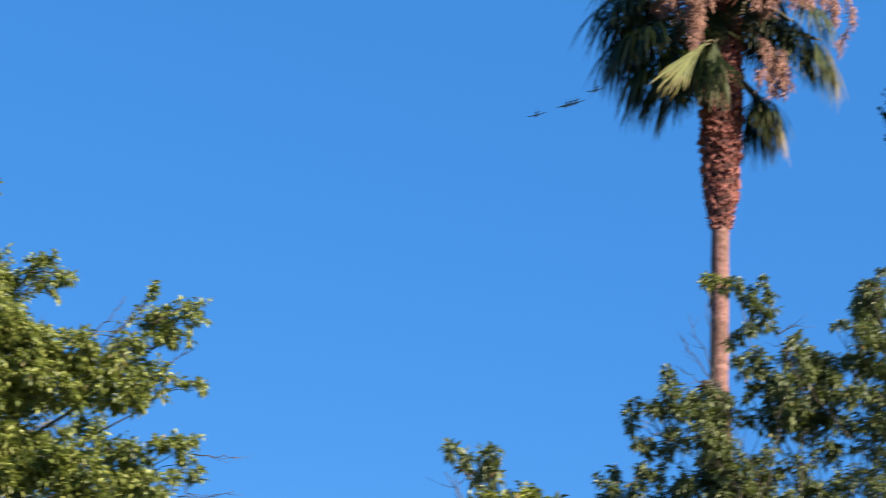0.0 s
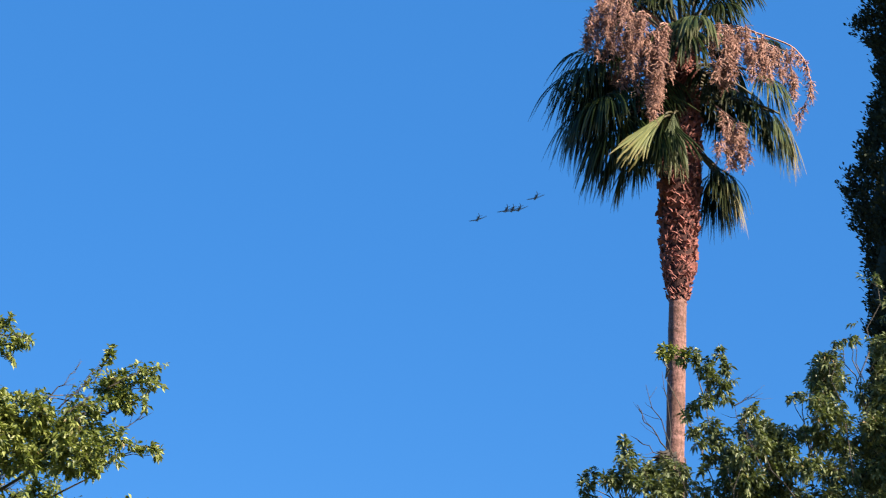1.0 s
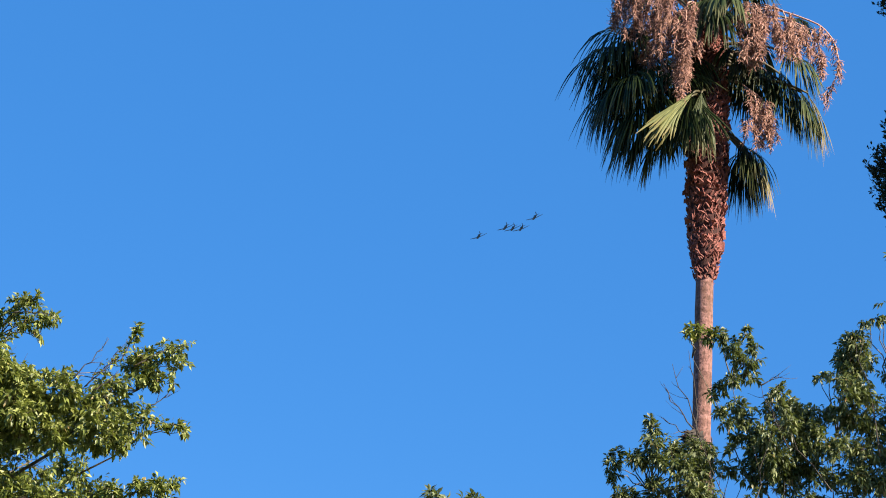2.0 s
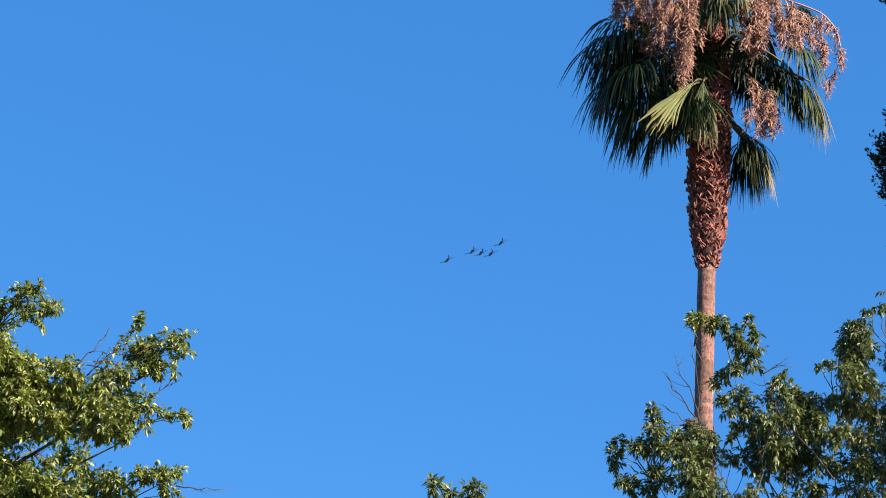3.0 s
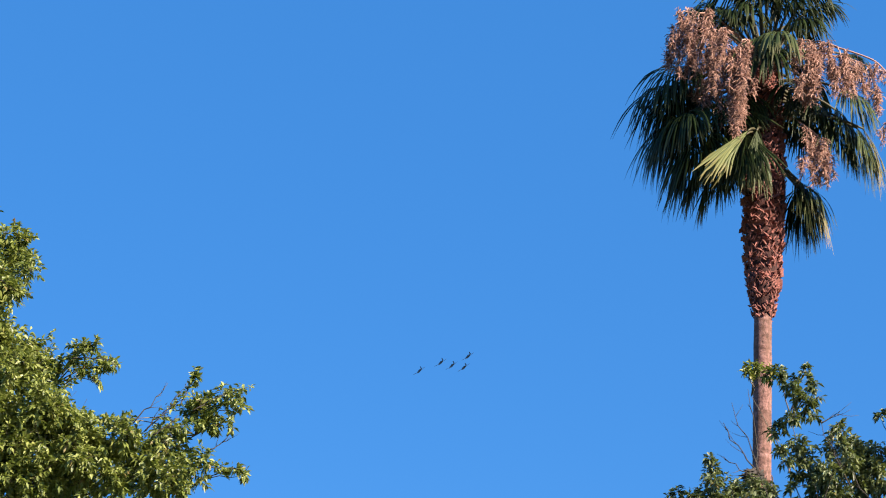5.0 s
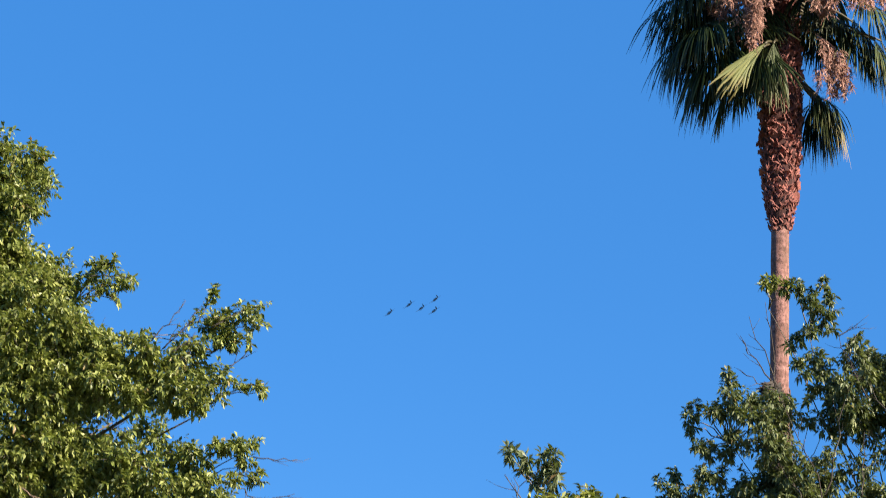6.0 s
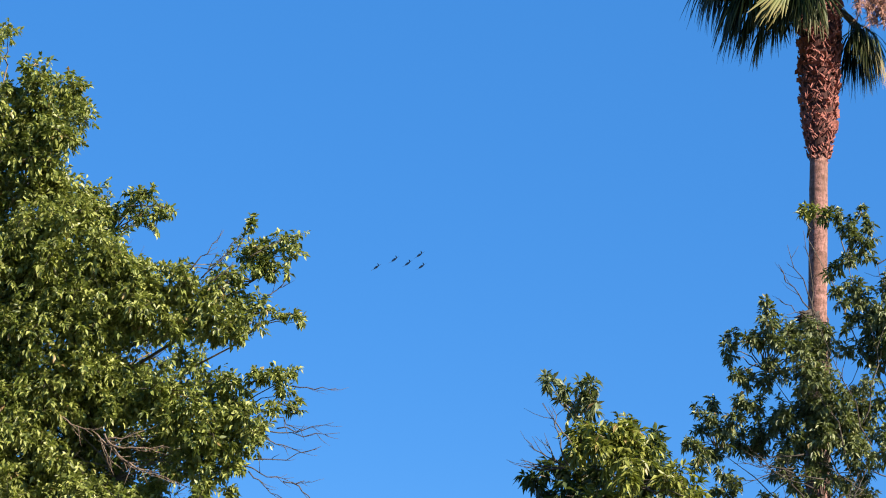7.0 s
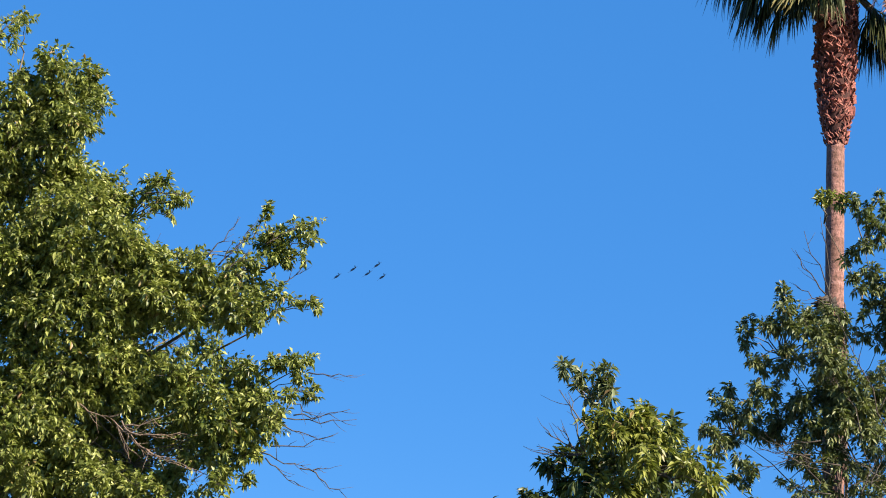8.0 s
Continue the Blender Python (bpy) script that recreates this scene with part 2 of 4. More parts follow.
# ---- broadleaf trees ----
def broadleaf_tree(name, base, top, boughs, fill, leaf, size, label, per_spray=9, droop=0.2, hang=0.35, wide=1.0, twigs=(), sprays=(), bare=(), gaps=(), stout=1.0):
    """A tree with a forked trunk, limbs to its boughs, and drooping sprays of narrow leaves.
    boughs: (clumps, leaf material, how far behind the trunk, fullness), each clump (x, z, radius) in the plane of the trunk;
    fill: more clumps (x, y, z, radius); gaps: (x, z, half width, half height, depth) where the crown lets the sky through; all in world metres."""
    bx, by = base
    tree = tagged(new(name), label=label, category="tree")
    tree.location = (bx, by, 0)
    eye = np.array([0, 0, EYE])

    def local(p):
        return np.asarray(p, float) - np.array([bx, by, 0])

    trunk_top = local((bx + 0.2, by, top * 0.42))
    geo = Geo()
    spine = bend((0, 0, -0.2), trunk_top, 0, 0.03, 8)
    tube(geo, spine, np.linspace(0.30, 0.17, 8) * top / 11, 12, 0.03)
    part("trunk", geo.mesh("trunk", BARK), tree)
    clumps = []
    for bough, kind, back, full in boughs:
        depth = back + rng.uniform(-0.2, 0.2)
        centres = []
        for x, z, r in bough:
            d = by + depth + rng.uniform(-0.25, 0.25)
            p = eye + (np.array([x, by, z]) - eye) * (d / by)
            centres.append((local(p), r, full, kind))
        clumps += centres
        heart = sum(c[0] for c in centres) / len(centres)
        limb = Geo()
        stem = bend(trunk_top, heart + np.array([0, 0.5, -0.1]), -0.10, 0.022, 9)
        stem += 4 * (np.linspace(0, 1, 9) * (1 - np.linspace(0, 1, 9)))[:, None] * np.array([0, 1.0, 0])
        tube(limb, stem, np.linspace(0.045, 0.007, 9) * stout * top / 11, 8, 0.03)
        for c, r, _, _ in centres:
            start = stem[np.argmin(np.linalg.norm(stem - c, axis=1))]
            tube(limb, bend(start, c, -0.08, 0.07, 6), np.linspace(0.009, 0.003, 6), 5)
        part("limb", limb.mesh("limb", BARK), tree)
    limb = Geo()
    for x, y, z, r in fill:
        c = local((x, y, z))
        clumps.append((c, r, 0.34, leaf))
        start = spine[-1 - int(rng.integers(0, 2))]
        path = bend(start, c, -0.12, 0.05, 7)
        path += 4 * (np.linspace(0, 1, 7) * (1 - np.linspace(0, 1, 7)))[:, None] * np.array([0, 0.8, 0])
        tube(limb, path, np.linspace(0.028, 0.008, 7) * top / 11, 5)
    if fill:
        part("inner_branchwork", limb.mesh("inner_branchwork", BARK), tree, kind="stuff")
    grown, sprigs = {}, Geo()

    def leafy(kind, root, axis, reach, leaves):
        """Leaves set round many short shoots."""
        n = len(root)
        bases, ways = grown.setdefault(kind, ([], []))
        for j in range(leaves):
            q = (j + 0.5) / leaves
            flare = unit(np.cross(axis, rng.standard_normal((n, 3))))
            bases.append(root + axis * (reach * q)[:, None])
            ways.append(axis * (0.35 + 0.45 * q) + flare * 0.75 + np.array([0, 0, -hang]) + rng.standard_normal((n, 3)) * 0.15)

    for c, r, amount, kind in clumps:
        core = max(0.42 * r, r - 0.6 * size)
        knots = c + rng.standard_normal((7, 3)) * core * np.array([0.74, 0.6, 0.60])
        count = max(5, int(amount * 16.0 * (r / size) ** 2))
        pick = rng.integers(0, 7, count)
        out = unit(rng.standard_normal((count, 3)) + np.array([0, -0.1, 0.25]))
        root = knots[pick] + out * (core * 0.55 * np.abs(rng.standard_normal(count)))[:, None]
        axis = unit(out + rng.standard_normal((count, 3)) * 0.4 + np.array([0, 0, -0.1]))
        leafy(kind, root, axis, np.full(count, min(size * 1.2, r * 0.8)), per_spray)
        for k in range(0, count, 4):
            tube(sprigs, [knots[pick[k]], root[k] + axis[k] * size], [0.004, 0.0015], 3)
        # longer shoots that break the outline
        shoots = int((40 * r - 2) * min(1.0, amount * 1.5))
        if shoots > 0:
            away = unit(np.array([c[0], 0.3 * c[1], 0.25 * (c[2] - top * 0.5)]))
            start = knots[rng.integers(0, 7, shoots)]
            aim = unit(away * 0.5 + rng.standard_normal((shoots, 3)) * 0.75 + np.array([0, 0, 0.28]))
            reach = rng.uniform(0.05, 0.13, shoots) + core * 0.6
            for k in range(shoots):
                tube(sprigs, bend(start[k], start[k] + aim[k] * reach[k], 0.03, 0.03, 4), [0.004, 0.0035, 0.0025, 0.0012], 3)
            leafy(kind, start + aim * (reach * 0.45)[:, None], aim, reach * 0.55, 8)
    for stem in sprays:
        a, b = (local(eye + (np.array([x, by, z]) - eye) * ((by - 0.1) / by)) for x, z in stem)
        p = bend(a, b, -0.06, 0.03, 12)
        tube(sprigs, p, np.linspace(0.009, 0.002, 12), 4)
        for k in range(3, 12):
            for side in range(2):
                aim = unit(unit(b - a) + rng.standard_normal(3) * 0.7)[None]
                twig = rng.uniform(0.03, 0.10) * (1.3 - k / 12)
                tube(sprigs, [p[k], p[k] + aim[0] * twig], [0.0025, 0.0012], 3)
                leafy(leaf, p[k][None] + aim * twig * 0.4, aim, np.array([twig]), 3)
    for kind, (bases, ways) in grown.items():
        bases, ways = np.concatenate(bases), np.concatenate(ways)
        keep = np.ones(len(bases), bool)
        far = by / (bases[:, 1] + by)
        flat_x, flat_z = (bases[:, 0] + bx) * far, EYE + (bases[:, 2] - EYE) * far
        for x, z, half_x, half_z, depth in gaps:
            inside = ((flat_x - x) / half_x) ** 2 + ((flat_z - z) / half_z) ** 2 < rng.uniform(0.6, 1.3, len(bases))
            keep &= ~(inside & (bases[:, 1] < depth) & (rng.random(len(bases)) < 0.93))
        bases, ways = bases[keep], ways[keep]
        length = size * rng.uniform(0.65, 1.2, len(bases))
        breadth = length * rng.uniform(0.26, 0.36, len(bases)) * wide
        name, note = {LEAF_PALE: ("new_growth", "paler grey-green leaves of young and sunlit clumps"), LEAF_DARK: ("older_leaves", "darker green leaves"), LEAF_LIME: ("sunny_leaves", "bright yellow-green leaves")}.get(kind, ("crown", ""))
        part(name, leaves_mesh(name, kind, bases, ways, length, breadth, droop), tree, note, kind="stuff")

    def forked(geo, stem, thick, forward, forks):
        a, b = (local(eye + (np.array([x, by, z]) - eye) * ((by - forward) / by)) for x, z in stem)
        p = bend(a, b, 0.04, 0.05, 7)
        tube(geo, p, np.linspace(thick, thick * 0.3, 7), 5)
        for k in forks:
            off = unit(p[6] - p[0]) + rng.standard_normal(3) * 0.5
            tube(geo, bend(p[k], p[k] + unit(off) * rng.uniform(0.10, 0.28), 0.05, 0.05, 4), np.linspace(thick * 0.5, 0.0014, 4), 3)

    for stem in twigs:
        forked(sprigs, stem, 0.0085, 0.3, (2, 3, 4, 5))
    part("twig_tangle", sprigs.mesh("twig_tangle", TWIG), tree, kind="stuff")
    for stem in bare:
        geo = Geo()
        forked(geo, stem, 0.0095, 0.35, (1, 2, 3, 4, 5, 5))
        part("bare_branch", geo.mesh("bare_branch", DRY), tree, "dry leafless tan branch")
    return tree


def scatter(count, low, high, radius, keep):
    """Clumps strewn through a box where keep(x, y, z) holds."""
    out = []
    while len(out) < count:
        p = rng.uniform(low, high)
        if keep(*p):
            out.append((*p, rng.uniform(*radius)))
    return out


# ---- ground ----
def build_ground():
    geo = Geo()
    geo.put([(-2500, -2500, 0), (2500, -2500, 0), (2500, 2500, 0), (-2500, 2500, 0)], [(0, 1, 2, 3)])
    tagged(new("ground", geo.mesh("ground", GROUND)), label="dry grassy ground with bare patches under the trees", category="ground", kind="structure")


build_ground()

# ---- the three broadleaf trees ----
LEFT_TIP = [(-6.77, 11.28, 0.12), (-6.6, 11.42, 0.1)]
LEFT_HEAD = [(-6.09, 10.87, 0.21), (-5.84, 10.68, 0.18), (-5.7, 10.58, 0.12), (-5.71, 10.82, 0.08), (-6.39, 10.66, 0.15), (-6.5, 10.78, 0.09), (-6.63, 10.45, 0.19), (-6.21, 10.46, 0.26), (-5.91, 10.34, 0.22), (-6.47, 10.11, 0.31), (-6.07, 10.06, 0.27), (-5.81, 10.17, 0.13), (-6.56, 9.77, 0.29), (-6.17, 9.72, 0.29), (-5.95, 9.79, 0.15)]
LEFT_SHELF = [(-5.7, 9.52, 0.18), (-5.44, 9.49, 0.16), (-5.27, 9.36, 0.14), (-5.88, 9.46, 0.19), (-5.57, 9.23, 0.22), (-5.26, 9.11, 0.19), (-5.98, 9.15, 0.25), (-6.38, 9.31, 0.29)]
LEFT_LOBE = [(-4.96, 9.52, 0.09), (-4.8, 9.53, 0.09), (-4.66, 9.33, 0.08), (-4.53, 9.35, 0.06), (-4.85, 9.3, 0.08), (-4.67, 9.16, 0.06), (-5.01, 9.39, 0.07)]
LEFT_CHEST = [(-6.21, 8.85, 0.32), (-5.76, 8.8, 0.3), (-5.37, 8.81, 0.26), (-5.11, 8.79, 0.15), (-4.93, 8.63, 0.15), (-5.12, 8.49, 0.25), (-5.53, 8.41, 0.3), (-5.97, 8.4, 0.31), (-6.39, 8.45, 0.31), (-4.71, 8.51, 0.19), (-4.51, 8.38, 0.19), (-4.75, 8.24, 0.24), (-4.33, 8.49, 0.15)]
LEFT_ARM = [(-4.51, 8.68, 0.08), (-4.32, 8.72, 0.08), (-3.61, 8.87, 0.11), (-3.42, 8.91, 0.13), (-3.24, 9.01, 0.1), (-3.1, 9.07, 0.06), (-3.13, 8.89, 0.08), (-3.5, 8.71, 0.14), (-3.28, 8.72, 0.11), (-3.77, 8.6, 0.15), (-4.02, 8.46, 0.16), (-3.60, 9.22, 0.04)]
LEFT_ELBOW = [(-4.25, 8.26, 0.19), (-4, 8.21, 0.19), (-3.72, 8.25, 0.19), (-3.5, 8.22, 0.14), (-3.73, 8.02, 0.15), (-4.04, 8.01, 0.15), (-4.43, 8.09, 0.19), (-3.6, 7.93, 0.07), (-3.87, 7.86, 0.06)]
LEFT_SPUR = [(-3.21, 8.14, 0.04), (-3.06, 8.21, 0.04), (-3, 8.14, 0.03)]
LEFT_BELLY = [(-6.31, 8, 0.31), (-5.86, 7.95, 0.31), (-5.42, 7.96, 0.31), (-5.05, 8.01, 0.2), (-6.14, 7.55, 0.31), (-5.69, 7.44, 0.31), (-5.25, 7.46, 0.27), (-4.93, 7.4, 0.17), (-4.67, 8.04, 0.14)]
LEFT_BRANCH = [(-4.74, 7.35, 0.17), (-4.42, 7.29, 0.2), (-4.11, 7.31, 0.21), (-3.79, 7.19, 0.22), (-3.53, 7.01, 0.2), (-3.37, 6.92, 0.11), (-3.64, 6.82, 0.18), (-3.93, 6.93, 0.22), (-4.27, 6.98, 0.21), (-4.65, 7.06, 0.17), (-4.27, 7.67, 0.09), (-4.1, 7.58, 0.09)]
LEFT_FRINGE = [(-3.69, 7.44, 0.09), (-3.44, 7.49, 0.1), (-3.2, 7.5, 0.1), (-3.04, 7.54, 0.06), (-3.12, 7.34, 0.09), (-2.96, 7.22, 0.06), (-3.23, 7.15, 0.08), (-3.02, 7.13, 0.04)]
LEFT_SKIRT = [(-6.15, 7.04, 0.31), (-5.72, 7.12, 0.26), (-5.34, 7.13, 0.23), (-6.04, 6.6, 0.31), (-5.73, 6.62, 0.17), (-6.11, 6.1, 0.31), (-5.75, 6.24, 0.24), (-5.39, 6.29, 0.22), (-5.12, 6.07, 0.23), (-4.69, 6.08, 0.21), (-4.39, 6.17, 0.17), (-4.05, 6.49, 0.21), (-3.82, 6.69, 0.21), (-3.62, 6.51, 0.13), (-3.9, 6.19, 0.16), (-3.59, 6.2, 0.08), (-4.97, 7.1, 0.18)]


def build_left_tree():
    def crown(x, y, z):
        inside = ((x + 8.2) / 3.6) ** 2 + ((y - 25) / 3.2) ** 2 + ((z - 8.0) / 4.4) ** 2
        return 0.3 < inside < 1 and (x < (-7.0 if z < 9.8 else -7.9) or z < 5.4 or (y > 24.8 and x < -5.5 and z < 9.3) or (y > 24.8 and x < -4.9 and z < 8.3))

    fill = scatter(170, (-12, 22, 3.8), (-4.6, 28, 12.4), (0.35, 0.6), crown)
    fill += [(-6.4, 24.6, 10.3, 0.28), (-6.7, 24.7, 10.0, 0.35), (-6.2, 24.6, 9.9, 0.28), (-6.6, 24.7, 9.5, 0.38), (-6.05, 24.6, 10.55, 0.18), (-6.3, 24.7, 9.1, 0.35), (-5.8, 24.6, 9.3, 0.25), (-6.7, 24.6, 8.8, 0.4), (-6.5, 24.7, 8.2, 0.4), (-6.6, 24.7, 7.5, 0.4), (-6.4, 24.7, 6.8, 0.4), (-5.9, 24.7, 8.6, 0.35), (-5.8, 24.7, 7.8, 0.4), (-5.9, 24.7, 7.1, 0.4), (-6.3, 24.7, 6.2, 0.4), (-4.5, 24.9, 7.0, 0.30), (-4.9, 25.0, 6.5, 0.40), (-5.3, 25.1, 7.0, 0.45), (-4.4, 24.9, 8.3, 0.28), (-4.9, 24.9, 8.4, 0.38), (-4.0, 24.8, 6.9, 0.25), (-4.6, 24.9, 6.1, 0.30), (-5.0, 24.8, 6.3, 0.40), (-4.6, 24.8, 6.6, 0.35), (-5.4, 24.9, 6.7, 0.40)]
    full = [(LEFT_TIP, 0.5), (LEFT_HEAD, 0.9), (LEFT_SHELF + LEFT_LOBE, 0.85), (LEFT_CHEST, 0.95), (LEFT_ARM, 0.7), (LEFT_ELBOW + LEFT_SPUR, 0.8), (LEFT_BELLY, 0.95), (LEFT_BRANCH + LEFT_FRINGE, 0.9), (LEFT_SKIRT, 0.95)]
    twigs = [((-3.03, 7.41), (-2.54, 7.4)), ((-3.28, 6.9), (-2.47, 6.91)), ((-3.38, 6.58), (-2.71, 6.72)), ((-3.48, 6.51), (-2.96, 6.35)), ((-2.96, 6.35), (-2.58, 6.1)), ((-3.05, 6.35), (-2.76, 6.37)), ((-3.27, 6.83), (-2.89, 6.69)), ((-3.16, 6.93), (-2.55, 7.02)), ((-3.43, 6.45), (-3.04, 6.16)),
             ((-4.25, 8.68), (-3.91, 9.16)), ((-4.12, 8.59), (-3.75, 9.06)), ((-4.02, 8.56), (-3.76, 8.8)), ((-3.23, 7.12), (-2.85, 6.91)), ((-3.38, 8.42), (-3.17, 8.57))]
    bare = [((-5.51, 6.97), (-5.12, 6.8)), ((-5.12, 6.8), (-4.72, 6.47)), ((-5.03, 6.74), (-4.51, 6.88)), ((-4.99, 6.71), (-4.55, 6.63)), ((-4.76, 6.5), (-4.28, 6.33)), ((-5.09, 6.77), (-4.94, 6.52)), ((-4.8, 6.65), (-4.37, 6.7)), ((-5.03, 6.8), (-4.79, 6.53)), ((-4.82, 6.53), (-4.47, 6.38))]
    broadleaf_tree("broadleaf_tree", (-8.0, 24.0), 11.5, [(b, LEAF_OLIVE, 0.0, f) for b, f in full], fill, LEAF_OLIVE, 0.086,
                   "tall dense broadleaf tree with drooping olive-green leaves and bare twigs", droop=0.14, hang=0.25, wide=1.32, twigs=twigs, bare=bare,
                   gaps=[(-4.68, 7.71, 0.30, 0.13, 9), (-3.77, 7.70, 0.26, 0.15, 9), (-4.89, 6.58, 0.55, 0.26, 0.35), (-4.15, 6.21, 0.18, 0.12, 9), (-4.78, 8.97, 0.22, 0.16, 9), (-3.30, 7.29, 0.15, 0.08, 9)],
                   sprays=[((-3.75, 8.9), (-3.57, 9.32)), ((-3.6, 8.85), (-3.0, 9.15)), ((-4.1, 8.6), (-3.72, 8.98)), ((-3.5, 8.2), (-2.98, 8.18)), ((-5.0, 9.4), (-4.5, 9.38)), ((-5.95, 10.15), (-5.6, 10.13)),
                           ((-3.5, 7.4), (-2.98, 7.6)), ((-3.3, 7.2), (-2.93, 7.15)), ((-6.9, 11.2), (-6.6, 11.55))])


MID_SHOOT = [(-0.17, 6.31, 0.05), (-0.05, 6.26, 0.05), (0.1, 6.28, 0.07), (0.19, 6.32, 0.05), (0.15, 6.19, 0.07), (0.06, 6.09, 0.07), (-0.07, 6.14, 0.04), (0.18, 6.07, 0.05), (-0.22, 6.34, 0.03), (0.22, 6.17, 0.04), (0.13, 5.97, 0.05)]
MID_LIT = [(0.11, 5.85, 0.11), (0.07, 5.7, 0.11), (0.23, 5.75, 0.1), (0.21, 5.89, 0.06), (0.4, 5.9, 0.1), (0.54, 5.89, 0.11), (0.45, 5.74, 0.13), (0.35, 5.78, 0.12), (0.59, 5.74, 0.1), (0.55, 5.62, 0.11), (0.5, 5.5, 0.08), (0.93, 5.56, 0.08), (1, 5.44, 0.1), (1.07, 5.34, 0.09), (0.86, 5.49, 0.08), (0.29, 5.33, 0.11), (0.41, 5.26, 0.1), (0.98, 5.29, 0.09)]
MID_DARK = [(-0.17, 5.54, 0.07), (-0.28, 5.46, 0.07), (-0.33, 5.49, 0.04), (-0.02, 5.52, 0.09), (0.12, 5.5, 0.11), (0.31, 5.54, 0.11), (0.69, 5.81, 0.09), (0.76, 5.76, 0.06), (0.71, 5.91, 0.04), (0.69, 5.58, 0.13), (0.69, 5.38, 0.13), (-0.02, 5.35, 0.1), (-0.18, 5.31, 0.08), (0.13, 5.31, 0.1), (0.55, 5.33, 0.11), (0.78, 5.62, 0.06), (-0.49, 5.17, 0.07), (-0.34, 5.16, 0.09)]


def build_mid_tree():
    def crown(x, y, z):
        return ((x - 0.5) / 1.7) ** 2 + ((y - 19.2) / 1.6) ** 2 + ((z - 4.2) / 1.0) ** 2 < 1

    fill = scatter(34, (-1.3, 17.5, 3.2), (2.3, 21, 4.9), (0.3, 0.42), crown)
    twigs = [((-0.0, 5.6), (-0.16, 6.11)), ((-0.03, 5.6), (-0.34, 5.76)), ((-0.02, 5.58), (-0.41, 5.63)), ((0.02, 5.79), (-0.24, 6.13)), ((-0.07, 5.59), (-0.2, 5.81)), ((-0.05, 5.57), (-0.36, 5.56))]
    # sunlight is put into the yellower front clumps; those behind are darker green
    broadleaf_tree("broadleaf_tree", (0.6, 19.0), 6.0, [(MID_SHOOT, LEAF_PALE, 0.0, 0.9), (MID_LIT, LEAF_LIME, -0.3, 1.3), (MID_DARK, LEAF_DARK, 0.4, 1.5)], fill, LEAF_DARK, 0.105,
                   "low bushy broadleaf tree with yellow-green leaves above dark ones", twigs=twigs, stout=0.6, hang=0.4, droop=0.2)


RIGHT_WEST = [(2.03, 8.17, 0.07), (2.06, 8.04, 0.08), (2, 8.27, 0.03), (1.97, 7.86, 0.09), (2.1, 7.83, 0.09), (1.83, 7.85, 0.08), (1.67, 7.88, 0.06), (1.61, 7.76, 0.07), (1.66, 7.64, 0.06), (1.69, 7.46, 0.07), (1.83, 7.4, 0.09), (2.01, 7.38, 0.09), (2.06, 7.59, 0.07), (2.15, 7.47, 0.06), (2.26, 7.9, 0.11), (2.32, 7.72, 0.13), (2.5, 7.96, 0.13), (2.55, 7.73, 0.15), (2.44, 7.48, 0.14), (2.61, 7.49, 0.14)]
RIGHT_LOW = [(1.46, 7.15, 0.07), (1.31, 7.08, 0.05), (1.46, 6.97, 0.08), (1.58, 6.85, 0.1), (1.75, 7.16, 0.07), (1.86, 7.1, 0.1), (1.69, 6.98, 0.08), (1.35, 6.85, 0.07), (1.23, 6.72, 0.07), (1.32, 6.64, 0.09), (1.47, 6.61, 0.09), (1.32, 6.49, 0.07), (1.75, 6.74, 0.1), (1.98, 6.87, 0.13), (1.95, 6.69, 0.1)]
RIGHT_HEART = [(2.21, 7, 0.15), (2.27, 6.76, 0.15), (2.5, 7.13, 0.16), (2.55, 6.83, 0.16), (2.73, 7.19, 0.15), (2.78, 6.9, 0.16), (2.96, 7.02, 0.15), (2.93, 6.73, 0.15), (2.21, 6.52, 0.08), (2.1, 6.4, 0.05), (2.33, 6.29, 0.06), (2.84, 6.37, 0.07), (2.95, 6.26, 0.09), (2.55, 6.54, 0.09)]
RIGHT_DROP = [(1.58, 6.43, 0.06), (1.7, 6.33, 0.08), (1.53, 6.26, 0.06), (1.64, 6.18, 0.06)]
RIGHT_SPRIG = [(2.47, 9.25, 0.08), (2.59, 9.23, 0.08), (2.38, 9.22, 0.04), (2.74, 9.22, 0.07), (2.86, 9.1, 0.08), (3, 9.23, 0.05), (3.06, 9.11, 0.07), (2.95, 8.95, 0.1), (3.06, 8.89, 0.07), (3.09, 8.78, 0.05), (2.86, 8.76, 0.07), (2.74, 8.66, 0.07), (2.65, 8.56, 0.05), (3, 9.32, 0.02)]
RIGHT_SPAN = [(3.33, 8.66, 0.07), (3.24, 8.58, 0.04), (3.27, 8.46, 0.09), (2.92, 8.44, 0.08), (2.74, 8.37, 0.07), (2.8, 8.26, 0.06), (3.01, 8.32, 0.09), (3.1, 8.18, 0.09), (3.45, 8.45, 0.11), (3.63, 8.35, 0.12), (3.48, 8.26, 0.12), (3.74, 8.24, 0.11), (3.27, 8.16, 0.13), (2.92, 8.14, 0.06), (3.1, 7.97, 0.11), (2.86, 7.99, 0.05), (3.33, 7.92, 0.15), (3.63, 8.05, 0.14), (3.57, 7.81, 0.15), (3.86, 8.43, 0.07), (3.21, 7.73, 0.14)]
